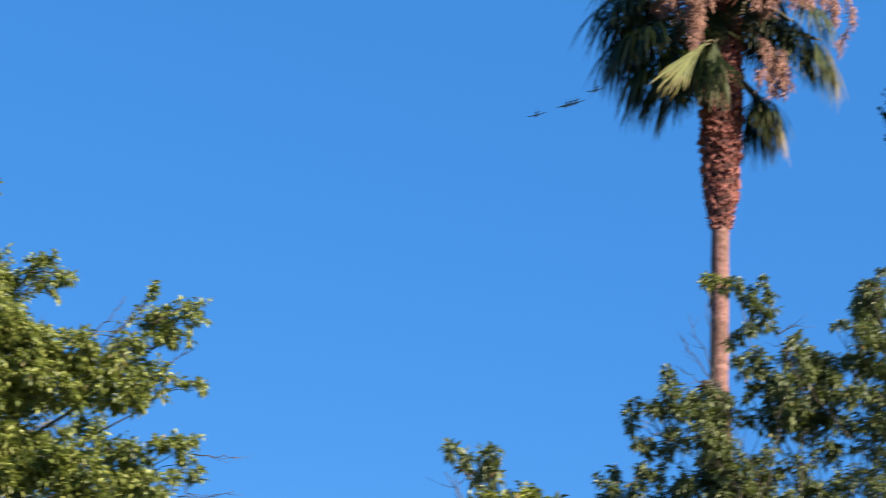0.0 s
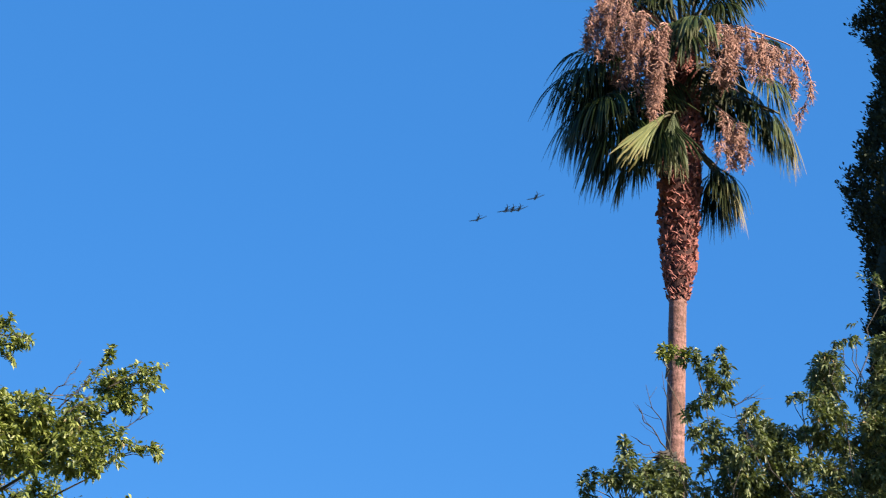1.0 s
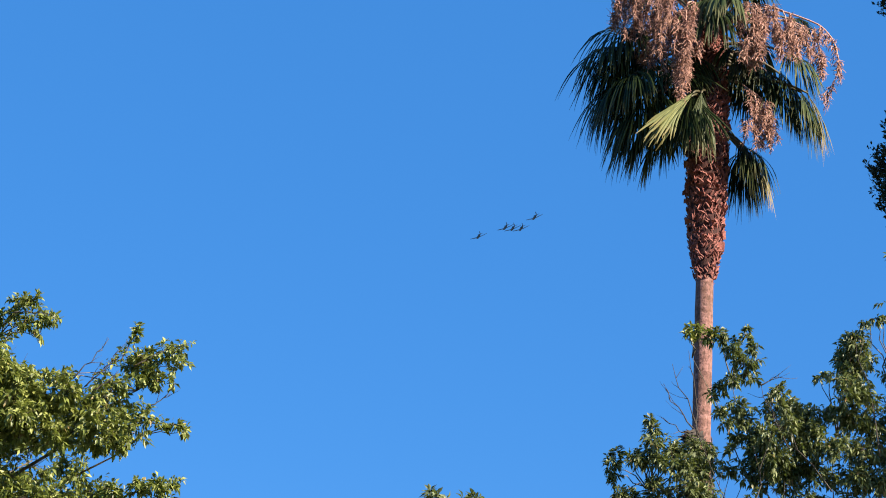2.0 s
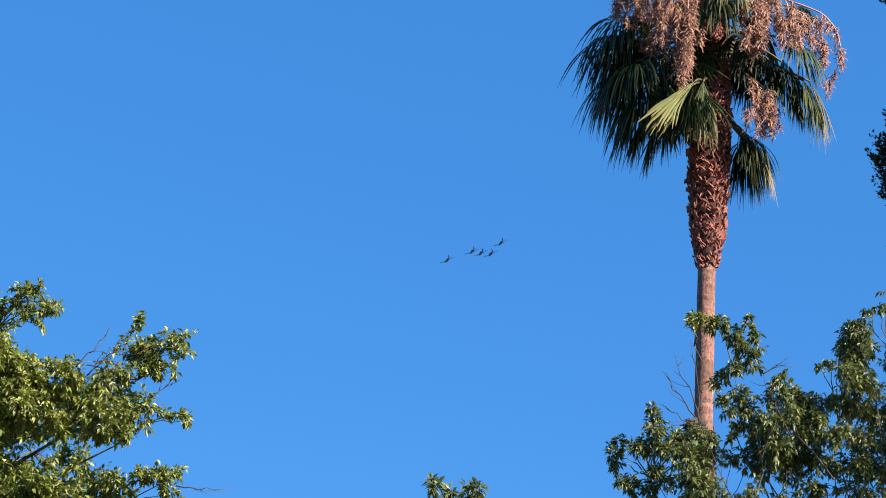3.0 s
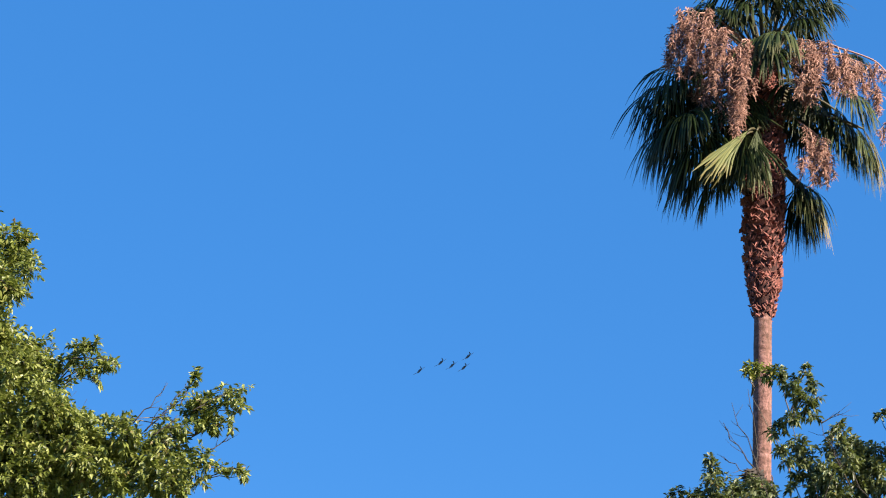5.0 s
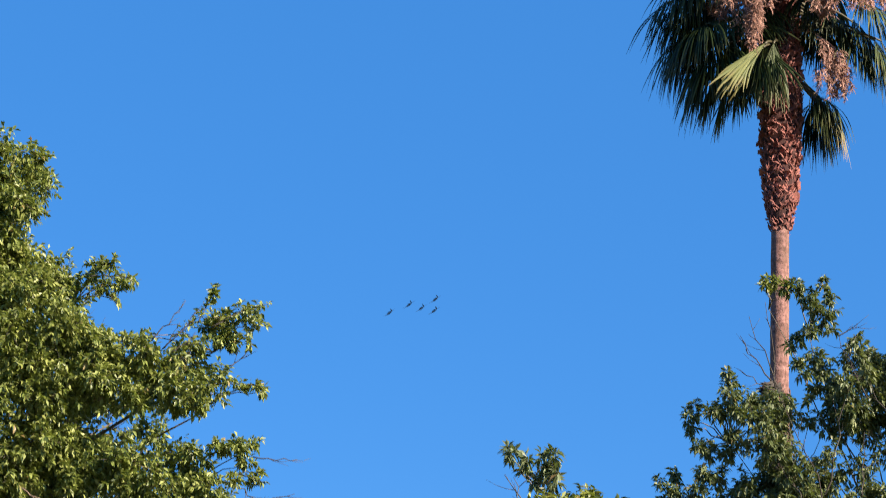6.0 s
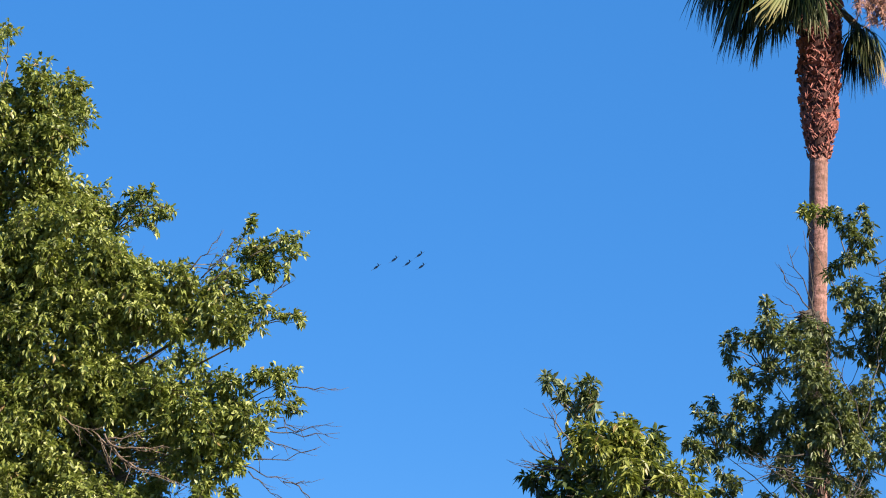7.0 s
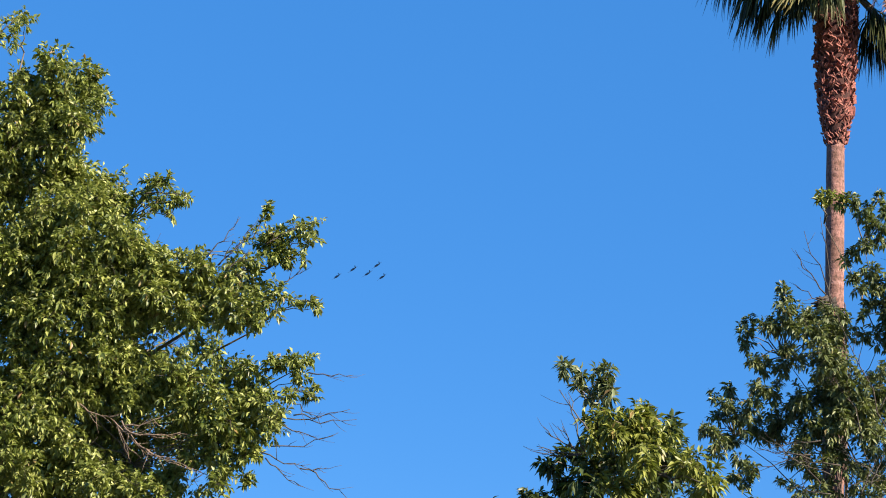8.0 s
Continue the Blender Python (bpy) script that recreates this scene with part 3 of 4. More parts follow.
RIGHT_CROWN = [(4.14, 9.2, 0.12), (4.08, 9.07, 0.12), (4.2, 9.01, 0.12), (4, 9, 0.07), (4.11, 8.87, 0.12), (3.97, 8.83, 0.05), (3.84, 8.87, 0.02), (3.78, 8.8, 0.04), (4.17, 9.31, 0.05), (4.1, 8.64, 0.12), (4.22, 8.64, 0.13), (4.04, 8.39, 0.14), (4.22, 8.33, 0.15), (3.92, 8.07, 0.15), (4.15, 8.01, 0.16), (3.86, 7.77, 0.16), (4.21, 7.73, 0.16)]
RIGHT_EAST = [(4.38, 9.52, 0.04), (4.27, 9.48, 0.04), (4.44, 9.48, 0.03), (4.74, 9.46, 0.11), (4.63, 9.4, 0.05), (4.81, 9.22, 0.13), (4.69, 10.23, 0.05), (4.71, 8.91, 0.13), (4.65, 8.53, 0.15), (4.8, 8.78, 0.18), (4.52, 8.31, 0.13), (4.72, 8.04, 0.18), (4.52, 7.97, 0.15), (4.88, 8.29, 0.18)]
RIGHT_SIDE = [(3.32, 7.31, 0.13), (3.45, 7.08, 0.15), (3.29, 6.9, 0.14), (3.44, 6.71, 0.15), (3.4, 7.68, 0.13), (3.2, 6.65, 0.13), (3.09, 7.13, 0.1), (3.61, 7.44, 0.15), (3.64, 6.97, 0.15)]
RIGHT_UNDER = [(4.17, 7.48, 0.13), (4.04, 7.17, 0.13), (4.22, 7.11, 0.14), (3.8, 7.09, 0.12), (4.21, 7.81, 0.11), (4.45, 7.37, 0.15), (4.46, 7.73, 0.13)]
RIGHT_BASE = [(2.27, 6.35, 0.09), (2.44, 6.17, 0.1), (2.67, 6.41, 0.09), (2.78, 6.18, 0.1), (2.98, 6.44, 0.11), (2.16, 6.16, 0.06), (1.99, 6.21, 0.03), (3.01, 6.15, 0.13), (2.5, 6.45, 0.08), (2.33, 6.06, 0.1), (2.99, 7.38, 0.13), (3.02, 7.75, 0.11), (2.84, 7.74, 0.08)]


def build_right_tree():
    def crown(x, y, z):
        inside = ((x - 4.6) / 2.9) ** 2 + ((y - 23.2) / 2.3) ** 2 + ((z - 7.0) / 3.4) ** 2 < 1
        return inside and (x > 5.3 or z < 5.9)

    fill = scatter(60, (1.4, 21, 3.8), (7.6, 25.5, 10), (0.3, 0.5), crown)
    twigs = [((3.09, 6.77), (2.51, 8.13)), ((2.51, 8.13), (2.22, 8.89)), ((2.45, 8.2), (2.13, 8.67)), ((2.5, 8.1), (2.39, 9.05)), ((2.5, 8.1), (2.13, 8.3)), ((3.45, 8.04), (3.16, 8.71)), ((3.16, 8.71), (3.35, 8.85)), ((3.38, 7.0), (3.41, 7.68)), ((2.2, 6.5), (1.85, 6.35)), ((2.4, 6.65), (1.95, 6.6)), ((3.2, 6.6), (3.6, 6.9)), ((3.3, 6.4), (3.7, 6.6)), ((3.1, 6.5), (3.5, 6.4)),
             ((2.9, 6.4), (2.5, 7.6)), ((2.4, 6.2), (2.2, 6.5)), ((2.8, 6.1), (2.95, 6.5)), ((2.7, 6.2), (3.0, 6.3)), ((2.5, 6.1), (2.1, 6.2)), ((2.9, 6.2), (3.05, 6.6)), ((2.3, 6.5), (1.75, 6.55)), ((2.3, 6.45), (1.8, 6.65)), ((2.6, 6.4), (2.0, 6.45)), ((2.5, 6.3), (1.9, 6.6)), ((3.0, 6.3), (2.6, 6.6)), ((4.4, 8.0), (4.25, 9.3)), ((3.9, 7.6), (3.25, 8.5)), ((3.0, 7.0), (3.3, 8.3))]
    # sunlight put into the leaf colour: sprig tip yellower, crown clumps paler
    mixed = [(RIGHT_SPRIG[:3], LEAF_LIME, 0.0, 1.1), (RIGHT_CROWN[:5], LEAF_PALE, 0.0, 0.9), (RIGHT_SPAN[8:11], LEAF_PALE, -0.2, 0.8), (RIGHT_CROWN[:5], LEAF_GREY, 0.1, 0.5)]
    full = [(RIGHT_WEST, 1.15), (RIGHT_LOW, 1.1), (RIGHT_HEART, 1.4), (RIGHT_DROP, 1.1), (RIGHT_SPRIG[3:], 1.05), (RIGHT_SPAN, 1.2), (RIGHT_CROWN[5:], 1.05), (RIGHT_EAST, 1.0), (RIGHT_SIDE, 0.7), (RIGHT_UNDER, 0.9), (RIGHT_BASE, 0.75)]
    broadleaf_tree("broadleaf_tree", (4.3, 23.0), 9.5, [(b, LEAF_GREY, 0.0, f) for b, f in full] + mixed, fill, LEAF_GREY, 0.078,
                   "open broadleaf tree with grey-green drooping leaves before the palm", twigs=twigs, stout=0.5, droop=0.2, hang=0.35, wide=1.1)


for seed, build in enumerate((build_left_tree, build_mid_tree, build_right_tree)):
    rng = np.random.default_rng(40 + seed)
    build()


# ---- cypress ----
def build_cypress():
    tree = tagged(new("cypress_tree"), label="tall narrow dark green cypress with ragged feathery edge", category="tree")
    tree.location = (6.55, 27.0, 0)
    geo = Geo()
    tube(geo, bend((0, 0, -0.2), (0, 0, 18.5), 0, 0.002, 10), np.linspace(0.28, 0.03, 10), 10, 0.03)
    part("trunk", geo.mesh("trunk", BARK), tree)
    core = Geo()
    height = np.linspace(0.8, 19.0, 60)
    tube(core, np.stack([0 * height, 0 * height, height], 1), np.interp(height, [0.8, 4, 12, 14.4, 15.5, 17, 19], [0.6, 1.06, 1.06, 0.82, 0.86, 0.66, 0.08]), 28, 0.05)
    part("inner_foliage", core.mesh("inner_foliage", LEAF_CYPRESS), tree, kind="stuff")
    tufts = 14000
    z = rng.uniform(1.0, 19.3, tufts)
    a = rng.uniform(0, 2 * np.pi, tufts)
    girth = np.interp(z, [1, 4, 12, 12.6, 13.0, 13.4, 13.9, 14.4, 15, 15.25, 15.4, 15.6, 17, 19.6], [0.7, 1.2, 1.2, 1.32, 1.46, 1.26, 1.06, 0.93, 0.98, 1.1, 1.3, 1.02, 0.75, 0.05])
    lump = np.array([noise.noise((math.cos(t) * 1.3, math.sin(t) * 1.3, h * 0.75)) for t, h in zip(a, z)])
    r = girth * (0.95 + 0.13 * lump) * rng.uniform(0.62, 1.0, tufts) ** 0.36
    root = np.stack([np.cos(a) * r, np.sin(a) * r, z], 1)
    axis = unit(np.stack([np.cos(a) * 0.55, np.sin(a) * 0.55, np.ones(tufts) * 0.9], 1) + rng.standard_normal((tufts, 3)) * 0.28)
    long = rng.random(tufts) < 0.06
    reach = np.where(long, rng.uniform(0.2, 0.34, tufts), rng.uniform(0.10, 0.20, tufts))
    bases, ways = [], []
    for j in range(18):
        s = (j + 0.5) / 18
        bases.append(root + axis * (reach * s)[:, None] + rng.standard_normal((tufts, 3)) * 0.022)
        ways.append(axis + rng.standard_normal((tufts, 3)) * 0.45)
    bases, ways = np.concatenate(bases), np.concatenate(ways)
    length = rng.uniform(0.045, 0.085, len(bases))
    part("crown", leaves_mesh("crown", LEAF_CYPRESS, bases, ways, length, length * 0.5, 0.0), tree, kind="stuff")


rng = np.random.default_rng(50)
build_cypress()

# ---- fan palm ----
PALM_X, PALM_Y = 3.8, 34.0
# each hanging frond: its hub from the trunk's foot; the way it faces (0 right, 270 towards the viewer), slope, size,
# droop, half spread; dark green 0, pale sunlit fold 1, withered 2, sunlit green 3, the sunlight of 1 and 3 being in
# their colour
HANGING = [
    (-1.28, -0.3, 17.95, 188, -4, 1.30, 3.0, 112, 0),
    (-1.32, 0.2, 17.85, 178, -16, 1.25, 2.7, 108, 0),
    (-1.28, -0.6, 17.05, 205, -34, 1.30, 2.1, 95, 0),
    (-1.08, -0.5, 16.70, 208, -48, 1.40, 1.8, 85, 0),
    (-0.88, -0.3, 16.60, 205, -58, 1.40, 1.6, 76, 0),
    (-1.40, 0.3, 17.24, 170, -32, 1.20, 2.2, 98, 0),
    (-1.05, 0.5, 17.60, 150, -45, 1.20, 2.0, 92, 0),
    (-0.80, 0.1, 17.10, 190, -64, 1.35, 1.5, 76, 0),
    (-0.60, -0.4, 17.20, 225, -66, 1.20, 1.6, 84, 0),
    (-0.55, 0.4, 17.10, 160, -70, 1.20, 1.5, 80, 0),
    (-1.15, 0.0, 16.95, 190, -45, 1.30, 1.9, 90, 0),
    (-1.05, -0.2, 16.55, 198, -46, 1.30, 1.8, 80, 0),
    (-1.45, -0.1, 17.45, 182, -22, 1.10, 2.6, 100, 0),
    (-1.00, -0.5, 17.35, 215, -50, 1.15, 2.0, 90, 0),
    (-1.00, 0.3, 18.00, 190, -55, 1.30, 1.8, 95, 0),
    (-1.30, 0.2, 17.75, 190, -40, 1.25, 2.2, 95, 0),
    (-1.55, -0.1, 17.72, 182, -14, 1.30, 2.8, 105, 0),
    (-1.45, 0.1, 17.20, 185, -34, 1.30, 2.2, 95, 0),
    # one folded fan: its sunlit edges coloured pale, its shaded middle dark green
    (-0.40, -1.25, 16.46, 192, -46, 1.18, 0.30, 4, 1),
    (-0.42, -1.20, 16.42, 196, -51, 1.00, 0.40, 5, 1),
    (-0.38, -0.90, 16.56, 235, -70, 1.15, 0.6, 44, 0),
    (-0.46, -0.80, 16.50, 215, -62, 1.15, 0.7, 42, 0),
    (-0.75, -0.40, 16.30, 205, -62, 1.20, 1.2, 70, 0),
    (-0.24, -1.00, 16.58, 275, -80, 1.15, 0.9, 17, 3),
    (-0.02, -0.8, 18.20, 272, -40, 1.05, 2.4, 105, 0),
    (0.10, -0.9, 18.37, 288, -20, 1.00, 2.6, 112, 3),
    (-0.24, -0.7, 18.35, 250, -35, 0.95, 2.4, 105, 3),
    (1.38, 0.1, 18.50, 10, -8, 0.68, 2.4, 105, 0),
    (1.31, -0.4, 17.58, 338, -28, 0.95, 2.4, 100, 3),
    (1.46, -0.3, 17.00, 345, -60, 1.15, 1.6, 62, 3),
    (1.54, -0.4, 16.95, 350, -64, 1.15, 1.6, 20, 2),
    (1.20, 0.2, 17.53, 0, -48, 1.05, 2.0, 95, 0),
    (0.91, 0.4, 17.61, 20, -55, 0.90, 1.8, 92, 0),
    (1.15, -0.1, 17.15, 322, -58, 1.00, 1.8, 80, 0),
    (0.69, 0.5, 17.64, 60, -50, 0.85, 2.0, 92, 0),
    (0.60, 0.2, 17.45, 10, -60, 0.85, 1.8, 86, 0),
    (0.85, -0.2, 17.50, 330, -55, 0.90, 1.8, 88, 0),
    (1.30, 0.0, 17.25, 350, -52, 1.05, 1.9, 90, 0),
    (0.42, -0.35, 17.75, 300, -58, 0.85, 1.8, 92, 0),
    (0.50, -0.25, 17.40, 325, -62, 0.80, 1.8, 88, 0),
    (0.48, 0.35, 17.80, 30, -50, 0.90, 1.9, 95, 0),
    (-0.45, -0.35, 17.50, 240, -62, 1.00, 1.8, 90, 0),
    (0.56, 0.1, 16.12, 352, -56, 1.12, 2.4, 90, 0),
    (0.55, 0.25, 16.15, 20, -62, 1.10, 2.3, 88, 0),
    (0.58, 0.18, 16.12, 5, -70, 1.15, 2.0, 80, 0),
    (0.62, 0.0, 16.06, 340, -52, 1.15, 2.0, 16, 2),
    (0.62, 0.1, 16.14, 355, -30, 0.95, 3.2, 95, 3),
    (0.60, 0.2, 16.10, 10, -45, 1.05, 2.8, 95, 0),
]
RISING = [(238, 0.65, 18.9, 10), (256, 0.5, 19.1, 25), (282, 0.5, 19.2, 30), (305, 0.6, 19.0, 15), (318, 0.7, 18.8, 0), (222, 0.8, 18.85, 0), (205, 0.95, 19.0, 5), (228, 0.8, 19.3, 20), (252, 0.6, 19.35, 35), (300, 0.6, 19.4, 40), (335, 0.75, 19.4, 30), (20, 0.8, 19.4, 30), (60, 0.8, 19.3, 25), (100, 0.7, 19.4, 40),
          (140, 0.9, 19.1, 15), (170, 0.9, 19.2, 20), (270, 0.35, 19.6, 62), (180, 0.3, 19.7, 70), (30, 0.3, 19.7, 72), (45, 1.1, 18.3, -35), (80, 1.0, 17.9, -60), (115, 1.1, 18.1, -45), (150, 1.1, 17.8, -55)]
# each fruit stalk: the crest from which it hangs, how far it hangs, its half width, the number of tassels
FRUIT_STALKS = [
    (-1.42, -0.9, 18.70, 1.30, 0.20, 17), (-1.16, -1.0, 18.62, 1.35, 0.22, 20), (-0.84, -1.1, 18.30, 1.65, 0.22, 15), (-0.50, -1.2, 18.05, 1.95, 0.15, 22), (-0.72, -0.8, 17.95, 1.75, 0.28, 17), (-1.10, -0.7, 18.10, 1.05, 0.25, 13), (-0.52, -1.1, 17.45, 1.30, 0.15, 16),
    (0.60, -1.0, 18.20, 1.20, 0.20, 18), (0.86, -0.9, 18.22, 1.15, 0.18, 16), (0.50, -0.7, 18.00, 1.00, 0.18, 12), (1.08, -0.8, 18.20, 0.95, 0.13, 10),
    (1.38, -0.5, 18.08, 0.60, 0.14, 10), (1.66, -0.4, 18.05, 0.95, 0.06, 7), (0.66, -0.6, 16.75, 1.00, 0.20, 15), (0.86, -0.5, 16.66, 0.85, 0.15, 10), (0.3, 0.9, 18.5, 1.2, 0.2, 8), (-0.9, 0.8, 18.5, 1.2, 0.2, 8)]
# a long, nearly spent stalk that sweeps outwards and down
SPENT_STALK = [(0.15, -0.1, 18.1), (0.75, -0.3, 18.55), (1.35, -0.45, 18.30), (1.75, -0.45, 18.15), (1.98, -0.4, 17.90), (2.06, -0.4, 17.50), (1.97, -0.4, 17.15), (1.78, -0.4, 16.92)]


def heading(degrees):
    return np.array([math.cos(radians(degrees)), math.sin(radians(degrees)), 0.0])


def frond(palm, hub, facing, slope, size, droop, spread, pale=0):
    """A fan of folded leaflets joined towards the hub and split, thread-thin and drooping at their tips, on its stem."""
    hub = np.asarray(hub, float)
    out = heading(facing)
    axis = out * math.cos(radians(slope)) + np.array([0, 0, math.sin(radians(slope))])
    side = unit(np.cross(axis, [0.35, -0.9, 0.3] if pale == 1 else [0, 0, 1.0]))
    normal = np.cross(side, axis)
    geo = Geo()
    spread = radians(spread)
    count, stations = (60 if spread > 0.7 else 22), 10
    s = np.linspace(0, 1, stations)
    broad = 0.075 if pale == 1 else 0.056
    for k in range(count):
        t = (k + 0.5) / count * 2 - 1
        if rng.random() < 0.09:
            continue
        angle = t * spread + rng.normal(0, 0.06)
        way = axis * math.cos(angle) + side * math.sin(angle) - normal * 0.28 * abs(math.sin(angle))
        long = size * (0.72 + 0.28 * math.cos(angle * 0.7)) * rng.uniform(0.78, 1.1)
        fall = droop * rng.uniform(0.6, 2.0)
        curl = rng.normal(0, 0.10, 3)
        p = [hub.copy()]
        for q in s[1:]:
            step = unit(way + (np.array([0, 0, -1.0]) * fall * 1.6 + curl * 3) * max(0.0, q - 0.3) + rng.normal(0, 0.05, 3))
            p.append(p[-1] + step * long / (stations - 1))
        p = np.array(p)
        tangent = unit(np.gradient(p, axis=0))
        across = unit(np.cross(tangent, normal + way * 0.01))
        lift = np.cross(across, tangent)
        w = np.minimum(long * s * max(2 * spread / count, 0.05) * 0.95, broad * size * np.clip((1.02 - s) / 0.6, 0, 1) ** 0.9)[:, None] + 0.0015
        v = np.stack([p - across * w / 2, p + lift * w * 0.3, p + across * w / 2], 1).reshape(-1, 3)
        faces = []
        for i in range(stations - 1):
            a = i * 3
            faces += [(a, a + 1, a + 4, a + 3), (a + 1, a + 2, a + 5, a + 4)]
        geo.put(v, faces, np.repeat(s, 3))
    blade = part("frond", geo.mesh("frond", (FROND, FROND_PALE, FROND_DEAD, FROND_LIT)[pale]), palm, ("", "folded fan frond, its sunlit edge coloured paler", "withered straw-coloured frond segment", "")[pale])
    stem = Geo()
    far = unit(hub * np.array([1, 1, 0]))
    root = far * 0.14 + np.array([0, 0, min(18.3, hub[2] + 0.3)])
    tube(stem, bend(root, hub, -0.10, 0.0, 7), np.linspace(0.032, 0.016, 7), 6)
    part("petiole", stem.mesh("petiole", PETIOLE), blade)


def tassel(geo, top, length, spread, strands):
    """A hanging branchlet of a fruit stalk, thick with short, crooked dry strands."""
    tip = top + np.array([rng.normal(0, spread), rng.normal(0, spread), -length])
    branch = bend(top, tip, -0.12, 0.07, 7)
    tube(geo, branch, np.linspace(0.009, 0.003, 7), 4)
    for j in range(strands):
        q = rng.uniform(0.5, 6)
        i = int(q)
        a = branch[i] + (branch[min(6, i + 1)] - branch[i]) * (q - i)
        way = unit(rng.normal(0, 1, 3) * np.array([1, 1, 0.8]) + np.array([0, 0, -0.75]))
        reach = rng.uniform(0.04, 0.13)
        m = a + way * reach * 0.5 + rng.normal(0, 0.015, 3)
        b = m + unit(way + np.array([0, 0, -0.8]) + rng.normal(0, 0.5, 3)) * reach * 0.6
        thick = rng.uniform(0.003, 0.0075)
        tube(geo, [a, m, b], [0.004, thick, thick * 0.6], 3)


def fruit_stalk(palm, x, y, z, hang, wide, tassels):
    crest = np.array([x, y, z])
    root = unit(crest * np.array([1, 1, 0])) * 0.15 + np.array([0, 0, max(17.2, min(18.1, z + 0.3))])
    geo = Geo()
    arc = bend(root, crest, -0.16, 0.02, 10)
    tube(geo, arc, np.linspace(0.022, 0.012, 10), 5)
    out = unit(crest - root)
    drop = bend(crest, crest + out * np.array([1, 1, 0]) * 0.12 + np.array([0, 0, -hang * 0.55]), -0.1, 0.02, 8)
    tube(geo, drop, np.linspace(0.012, 0.005, 8), 5)
    for k in range(tassels):
        start = drop[int(rng.integers(0, 8))] + rng.normal(0, 1, 3) * np.array([wide * 0.55, wide * 0.5, 0.03])
        floor = z - hang * rng.uniform(0.75, 1.0)
        tassel(geo, start, max(0.15, min(start[2] - floor, rng.uniform(0.3, 0.6))), wide * 0.18, 75)
    part("fruit_stalk", geo.mesh("fruit_stalk", FRUIT, False), palm, "dry tan fruit stalk with hanging strands")


def spent_stalk(palm):
    p = np.array(SPENT_STALK)
    fine = np.stack([np.interp(np.linspace(0, 7, 40), np.arange(8), p[:, k]) for k in range(3)], 1)
    for _ in range(3):
        fine[1:-1] = (fine[:-2] + 2 * fine[1:-1] + fine[2:]) / 4
    geo = Geo()
    tube(geo, fine, np.linspace(0.020, 0.005, 40), 5)
    for k in list(range(17, 24)) + [26, 27, 28, 29, 30, 33, 35, 37, 38]:
        tassel(geo, fine[k], rng.uniform(0.12, 0.28), 0.04, 26)
    part("fruit_stalk", geo.mesh("fruit_stalk", FRUIT, False), palm, "long thin fruit stalk with few strands left")


def boot_mesh(seed):
    """An old leaf base: a husk that wraps the trunk, its torn upper edge curled outwards and split in two."""
    r = np.random.default_rng(seed)
    geo = Geo()
    across = np.linspace(-1, 1, 7)
    tear = 0.030 * r.normal(0, 1, 7) - 0.035 * np.exp(-((across - r.uniform(-0.4, 0.4)) / 0.22) ** 2)
    skew = r.uniform(-0.35, 0.35)
    rows = []
    for q in (0.0, 0.4, 0.75, 1.0):
        half = 0.120 * (1 - 0.22 * q)
        height = q * (0.085 + tear * q) + skew * across * half * q
        curl = 0.010 + 0.075 * q ** 2.2 - 0.050 * across ** 2 + 0.010 * r.normal(0, 1, 7) * q
        rows.append(np.stack([across * half, curl, height], 1))
    back = [row + np.array([0, -0.020, -0.004]) for row in rows]
    v = np.concatenate(rows + back)
    faces = []
    for i in range(3):
        for k in range(6):
            a = i * 7 + k
            faces += [(a, a + 1, a + 8, a + 7), (a + 28, a + 35, a + 36, a + 29)]
    for k in range(6):
        faces += [(21 + k, 22 + k, 50 + k, 49 + k), (k, k + 28, k + 29, k + 1)]
    for i in range(3):
        a, b = i * 7, i * 7 + 6
        faces += [(a, a + 7, a + 35, a + 28), (b, b + 28, b + 35, b + 7)]
    geo.put(v, faces)
    return geo.mesh("boot", BOOT, False)


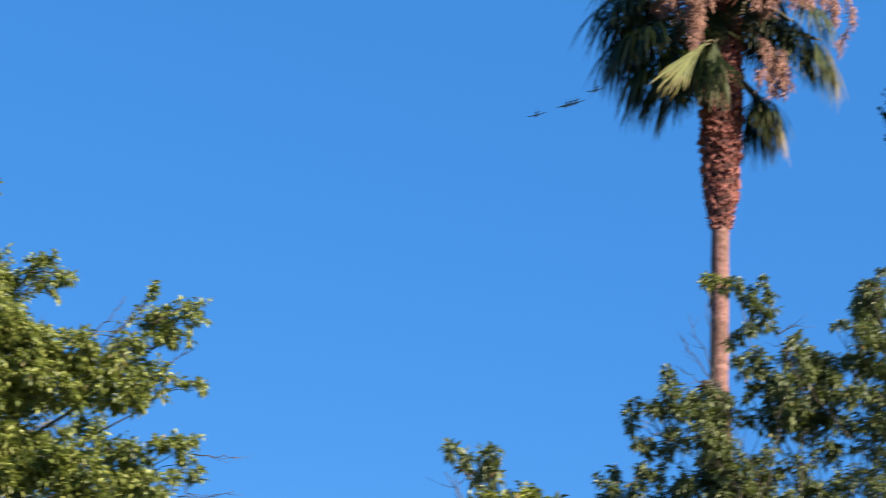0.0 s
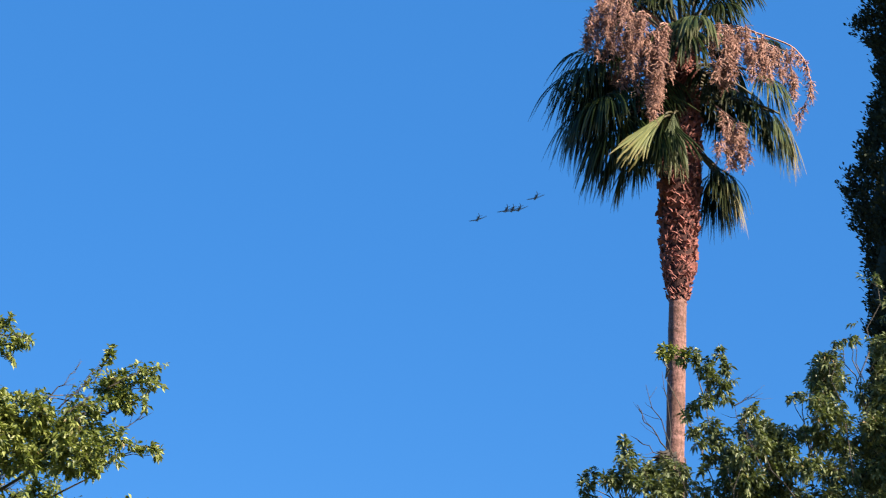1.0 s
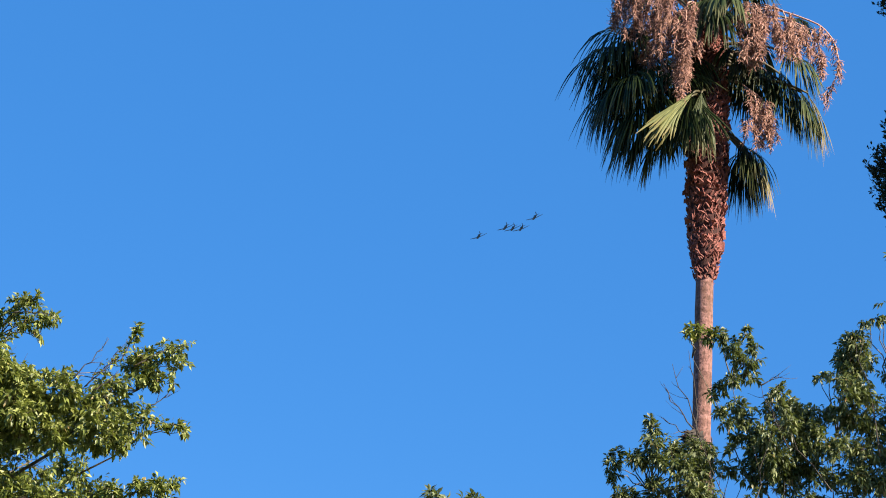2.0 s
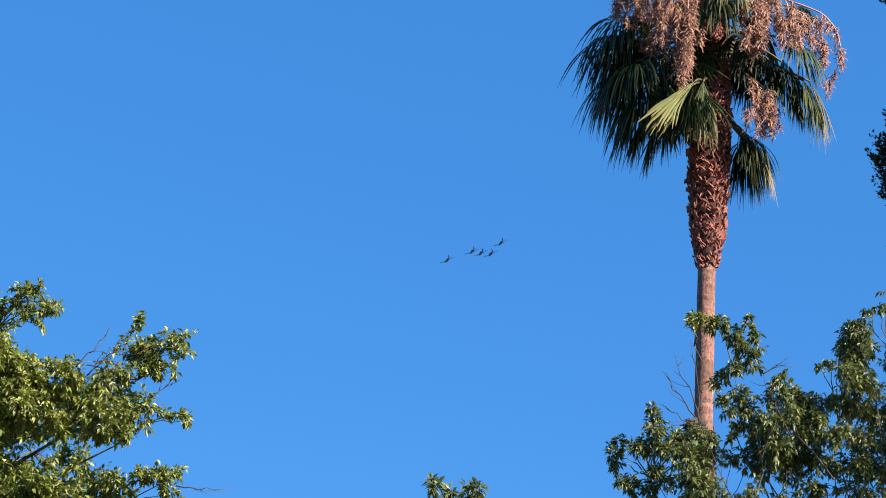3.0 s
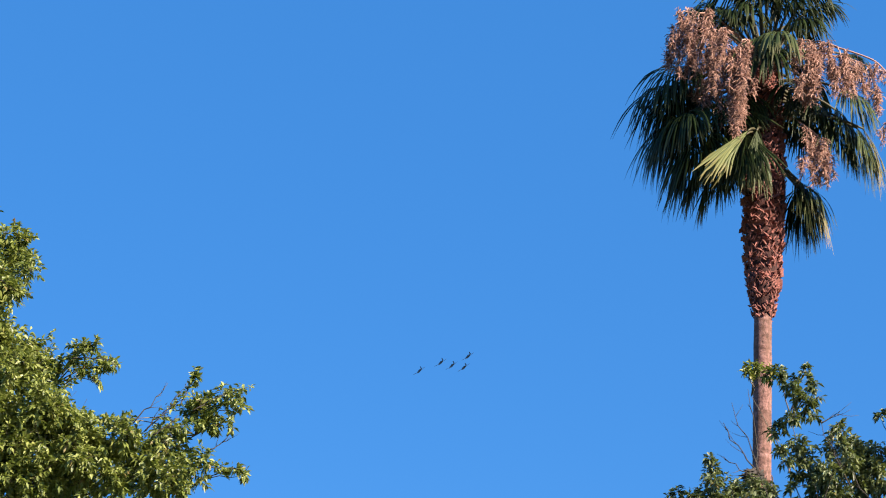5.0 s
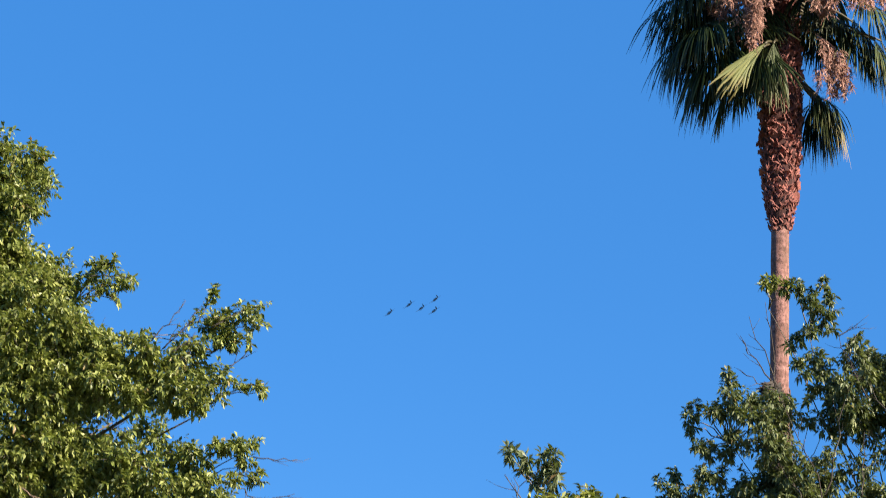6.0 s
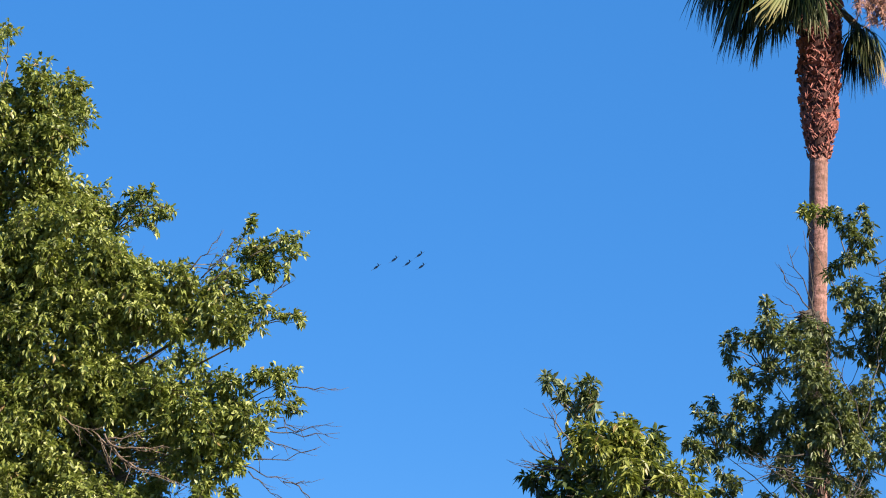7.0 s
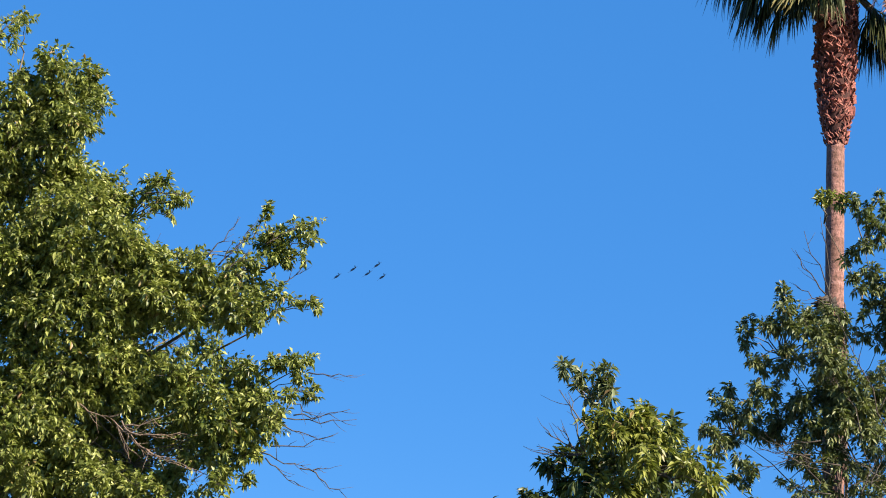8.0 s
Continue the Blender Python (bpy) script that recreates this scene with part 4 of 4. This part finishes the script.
def build_palm():
    palm = tagged(new("fan_palm"), label="tall fan palm with shaggy husk-covered trunk and tan fruit stalks", category="palm tree")
    palm.location = (PALM_X, PALM_Y, 0)
    geo = Geo()
    z = np.concatenate([np.linspace(-0.2, 1.5, 6), np.linspace(2, 13.9, 60)])
    r = np.where(z < 1.5, 0.30 - 0.1 * np.clip(z / 1.5, 0, 1), 0.172 - 0.030 * (z - 1.5) / 12.2) * (1 + 0.010 * np.sin(z * 31) * (z > 1.5))
    tube(geo, np.stack([0.015 * np.sin(z * 0.5) - 0.042, z * 0, z], 1), r, 18, 0.012)
    part("trunk", geo.mesh("trunk", PALM_BARK), palm)
    core = Geo()
    h = np.array([13.66, 13.82, 14.03, 14.40, 15.0, 15.8, 16.5, 17.3, 18.0, 18.7])
    g = np.array([0.118, 0.140, 0.180, 0.235, 0.275, 0.312, 0.31, 0.27, 0.22, 0.12])
    tube(core, np.stack([-0.03 + 0.0 * h, h * 0, h], 1), g, 16, 0.03)
    part("husk_core", core.mesh("husk_core", HUSK), palm, "fibrous core under old leaf bases")
    kinds = [boot_mesh(s) for s in range(9)]
    index, level = 0, 13.78
    while level < 18.1 and index < 300:
        girth = float(np.interp(level, h, g))
        around = 8
        for k in range(around):
            turn = (k + 0.5 * (index // around % 2)) * 360 / around + rng.uniform(-14, 14)
            ob = part("boot", kinds[int(rng.integers(0, 9))], palm)
            at = heading(turn) * (girth - 0.012)
            ob.matrix_local = pose(at[0] - 0.03, at[1], level + rng.uniform(-0.08, 0.08), rng.uniform(-16, 8), rng.uniform(-48, 48), turn - 90) @ Matrix.Diagonal((rng.uniform(0.6, 1.05) * min(1, 0.40 + (level - 13.78)), rng.uniform(0.6, 1.1) * min(1, 0.30 + (level - 13.78)), rng.uniform(0.7, 1.2), 1))
            index += 1
        level += 0.118
    shreds = Geo()
    for k in range(1700):
        level = rng.uniform(13.76, 18.0)
        turn = rng.uniform(0, 360)
        girth = float(np.interp(level, h, g)) + rng.uniform(0.0, 0.03)
        a = heading(turn) * girth + np.array([-0.03, 0, level])
        swing = rng.choice([-1, 1]) * rng.uniform(6, 20)
        b = heading(turn + swing) * (girth + rng.uniform(0.01, 0.06)) + np.array([-0.03, 0, level + rng.uniform(0.03, 0.10)])
        tube(shreds, bend(a, b, 0.0, 0.08, 4), np.array([0.010, 0.015, 0.012, 0.003]) * rng.uniform(0.5, 1.3), 4)
    part("husk_fibre", shreds.mesh("husk_fibre", BOOT, False), palm, "torn husk fibres", "stuff")
    for x, y, z, *rest in HANGING:
        frond(palm, (x, y, z), *rest)
    for azimuth, reach, height, slope in RISING:
        frond(palm, heading(azimuth) * reach + np.array([0, 0, height]), azimuth + rng.uniform(-12, 12), slope, rng.uniform(0.7, 0.98), rng.uniform(1.6, 2.8), 122 if slope > -40 else 84)
    for row in FRUIT_STALKS:
        fruit_stalk(palm, *row)
    spent_stalk(palm)


def build_vine():
    vine = tagged(new("dead_vine"), label="dead brown vine stems twisted round the palm trunk", category="vine")
    vine.location = (PALM_X, PALM_Y, 0)
    for k in range(38):
        geo = Geo()
        z = np.linspace(0.0, rng.uniform(10.9, 11.35), 40)
        turn = rng.uniform(0, 6.28) + (1 if k % 2 else -1) * z * rng.uniform(0.5, 1.3)
        r = np.where(z < 1.5, 0.30 - 0.1 * z / 1.5, 0.176 - 0.030 * (z - 1.5) / 12.2) + 0.006 + (k % 4) * 0.007 + 0.008 * np.sin(z * 5 + k)
        tube(geo, np.stack([np.cos(turn) * r - 0.042, np.sin(turn) * r, z], 1), np.linspace(0.026, 0.007, 40), 5)
        part("stem", geo.mesh("stem", VINE), vine)
    geo = Geo()
    for k in range(90):
        a = np.array([-0.14, -0.10, 11.22]) + rng.normal(0, 0.045, 3)
        b = a + np.array([-0.16, -0.03, -0.08]) + rng.normal(0, 0.045, 3)
        tube(geo, bend(a, b, 0.1, 0.1, 4), [0.024, 0.026, 0.018, 0.004], 5)
    part("dead_tuft", geo.mesh("dead_tuft", TUFT), vine, "dark tuft of dead stems")


rng = np.random.default_rng(60)
build_palm()
build_vine()


# ---- aircraft ----
def build_aircraft():
    """A low-winged propeller trainer, nose along +y, 12.8 m span."""
    plane = tagged(new("aircraft"), label="dark low-winged propeller aircraft banking in loose formation", category="aircraft", group="aircraft in formation")
    geo = Geo()
    y = np.array([4.0, 3.8, 3.0, 2.0, 0.8, -0.8, -2.4, -3.8, -4.6])
    r = np.array([0.48, 0.68, 0.78, 0.82, 0.84, 0.74, 0.52, 0.30, 0.14])
    tube(geo, np.stack([y * 0, y, 0.05 * (y < -2) * (-y - 2)], 1), r, 16)
    part("fuselage", geo.mesh("fuselage", PAINT), plane)

    def panel(name, root, tip, chord_root, chord_tip, thick, parent):
        g = Geo()
        prof = [(0.5, 0.0), (0.35, 0.5), (0.05, 0.6), (-0.5, 0.03), (0.05, -0.35), (0.35, -0.35)]
        v = []
        for q in np.linspace(0, 1, 7):
            c = np.array(root) * (1 - q) + np.array(tip) * q
            chord = (chord_root * (1 - q) + chord_tip * q) * (1.0 if q < 0.9 else 0.7)
            up = np.array([0, 0, 1.0]) if abs(tip[0] - root[0]) > 0.1 else np.array([1.0, 0, 0])
            v += [c + np.array([0, a * chord, 0]) + up * b * thick * chord for a, b in prof]
        faces = []
        for i in range(6):
            for k in range(6):
                a, b = i * 6 + k, i * 6 + (k + 1) % 6
                faces.append((a, b, b + 6, a + 6))
        faces += [(5, 4, 3, 2, 1, 0), tuple(range(36, 42))]
        g.put(v, faces)
        return part(name, g.mesh(name, PAINT, False), parent)

    panel("wing", (0.3, 0.9, -0.45), (6.4, 0.5, 0.15), 2.6, 1.3, 0.14, plane)
    panel("wing", (-0.3, 0.9, -0.45), (-6.4, 0.5, 0.15), 2.6, 1.3, 0.14, plane)
    panel("tailplane", (0.1, -3.9, 0.15), (2.1, -4.1, 0.15), 1.3, 0.8, 0.10, plane)
    panel("tailplane", (-0.1, -3.9, 0.15), (-2.1, -4.1, 0.15), 1.3, 0.8, 0.10, plane)
    panel("fin", (0, -4.0, 0.1), (0, -4.5, 2.2), 1.9, 1.1, 0.10, plane)
    geo = Geo()
    y = np.array([1.9, 1.5, 0.6, -0.4, -1.2, -1.7])
    tube(geo, np.stack([y * 0, y, 0.45 + 0 * y], 1), [0.15, 0.42, 0.55, 0.55, 0.42, 0.15], 12)
    part("canopy", geo.mesh("canopy", CANOPY), plane, "tinted glass canopy")
    geo = Geo()
    tube(geo, [(0, 4.0, 0), (0, 4.25, 0), (0, 4.5, 0)], [0.2, 0.16, 0.03], 10)
    for turn in (20, 200):
        c, s = math.cos(radians(turn)), math.sin(radians(turn))
        tube(geo, [(0, 4.2, 0), (c * 0.7, 4.2, s * 0.7), (c * 1.35, 4.22, s * 1.35)], [0.05, 0.09, 0.04], 5)
    part("propeller", geo.mesh("propeller", METAL), plane)
    return plane


FLIGHT_LEVEL = 550.0
LEAD_X = (-0.0047445, 0.086983, -0.53217, -1.9628, -6.9408, 31.701)
LEAD_Y = (-0.03126, 0.6863, -5.3906, 18.149, 48.747, 1326.6)
# where each flies beside the leader, drifting slowly: quadratics in the time
BESIDE = [((0, 0, 0), (0, 0, 0)), ((-0.0077, -0.1126, 17.89), (0.0918, -1.644, -16.98)), ((-0.0251, 1.124, 20.6), (0.119, -0.0185, -19.49)),
          ((-0.0608, 2.541, 23.59), (0.1918, 0.8817, -22.25)), ((-0.0757, 1.091, 34.64), (-0.0146, 0.6219, -43.15))]
lead_plane = build_aircraft()
PLANES = [lead_plane] + [copy_thing(lead_plane, pose(0, 0, FLIGHT_LEVEL)) for k in range(4)]


def motions():
    for plane, (off_x, off_y) in zip(PLANES, BESIDE):
        rows = []
        for k in range(33):
            t = k * 0.25
            x = np.polyval(LEAD_X, t) + np.polyval(off_x, t)
            y = np.polyval(LEAD_Y, t) + np.polyval(off_y, t)
            turn = 6.0 + 4.2 * t
            bank = 19.0 + 4.2 * min(t, 5.0)
            rows.append((t, pose(x, y, FLIGHT_LEVEL, 2.0 - 1.6 * min(t, 5.0), -bank, turn)))
        walk(plane, rows)


motions()
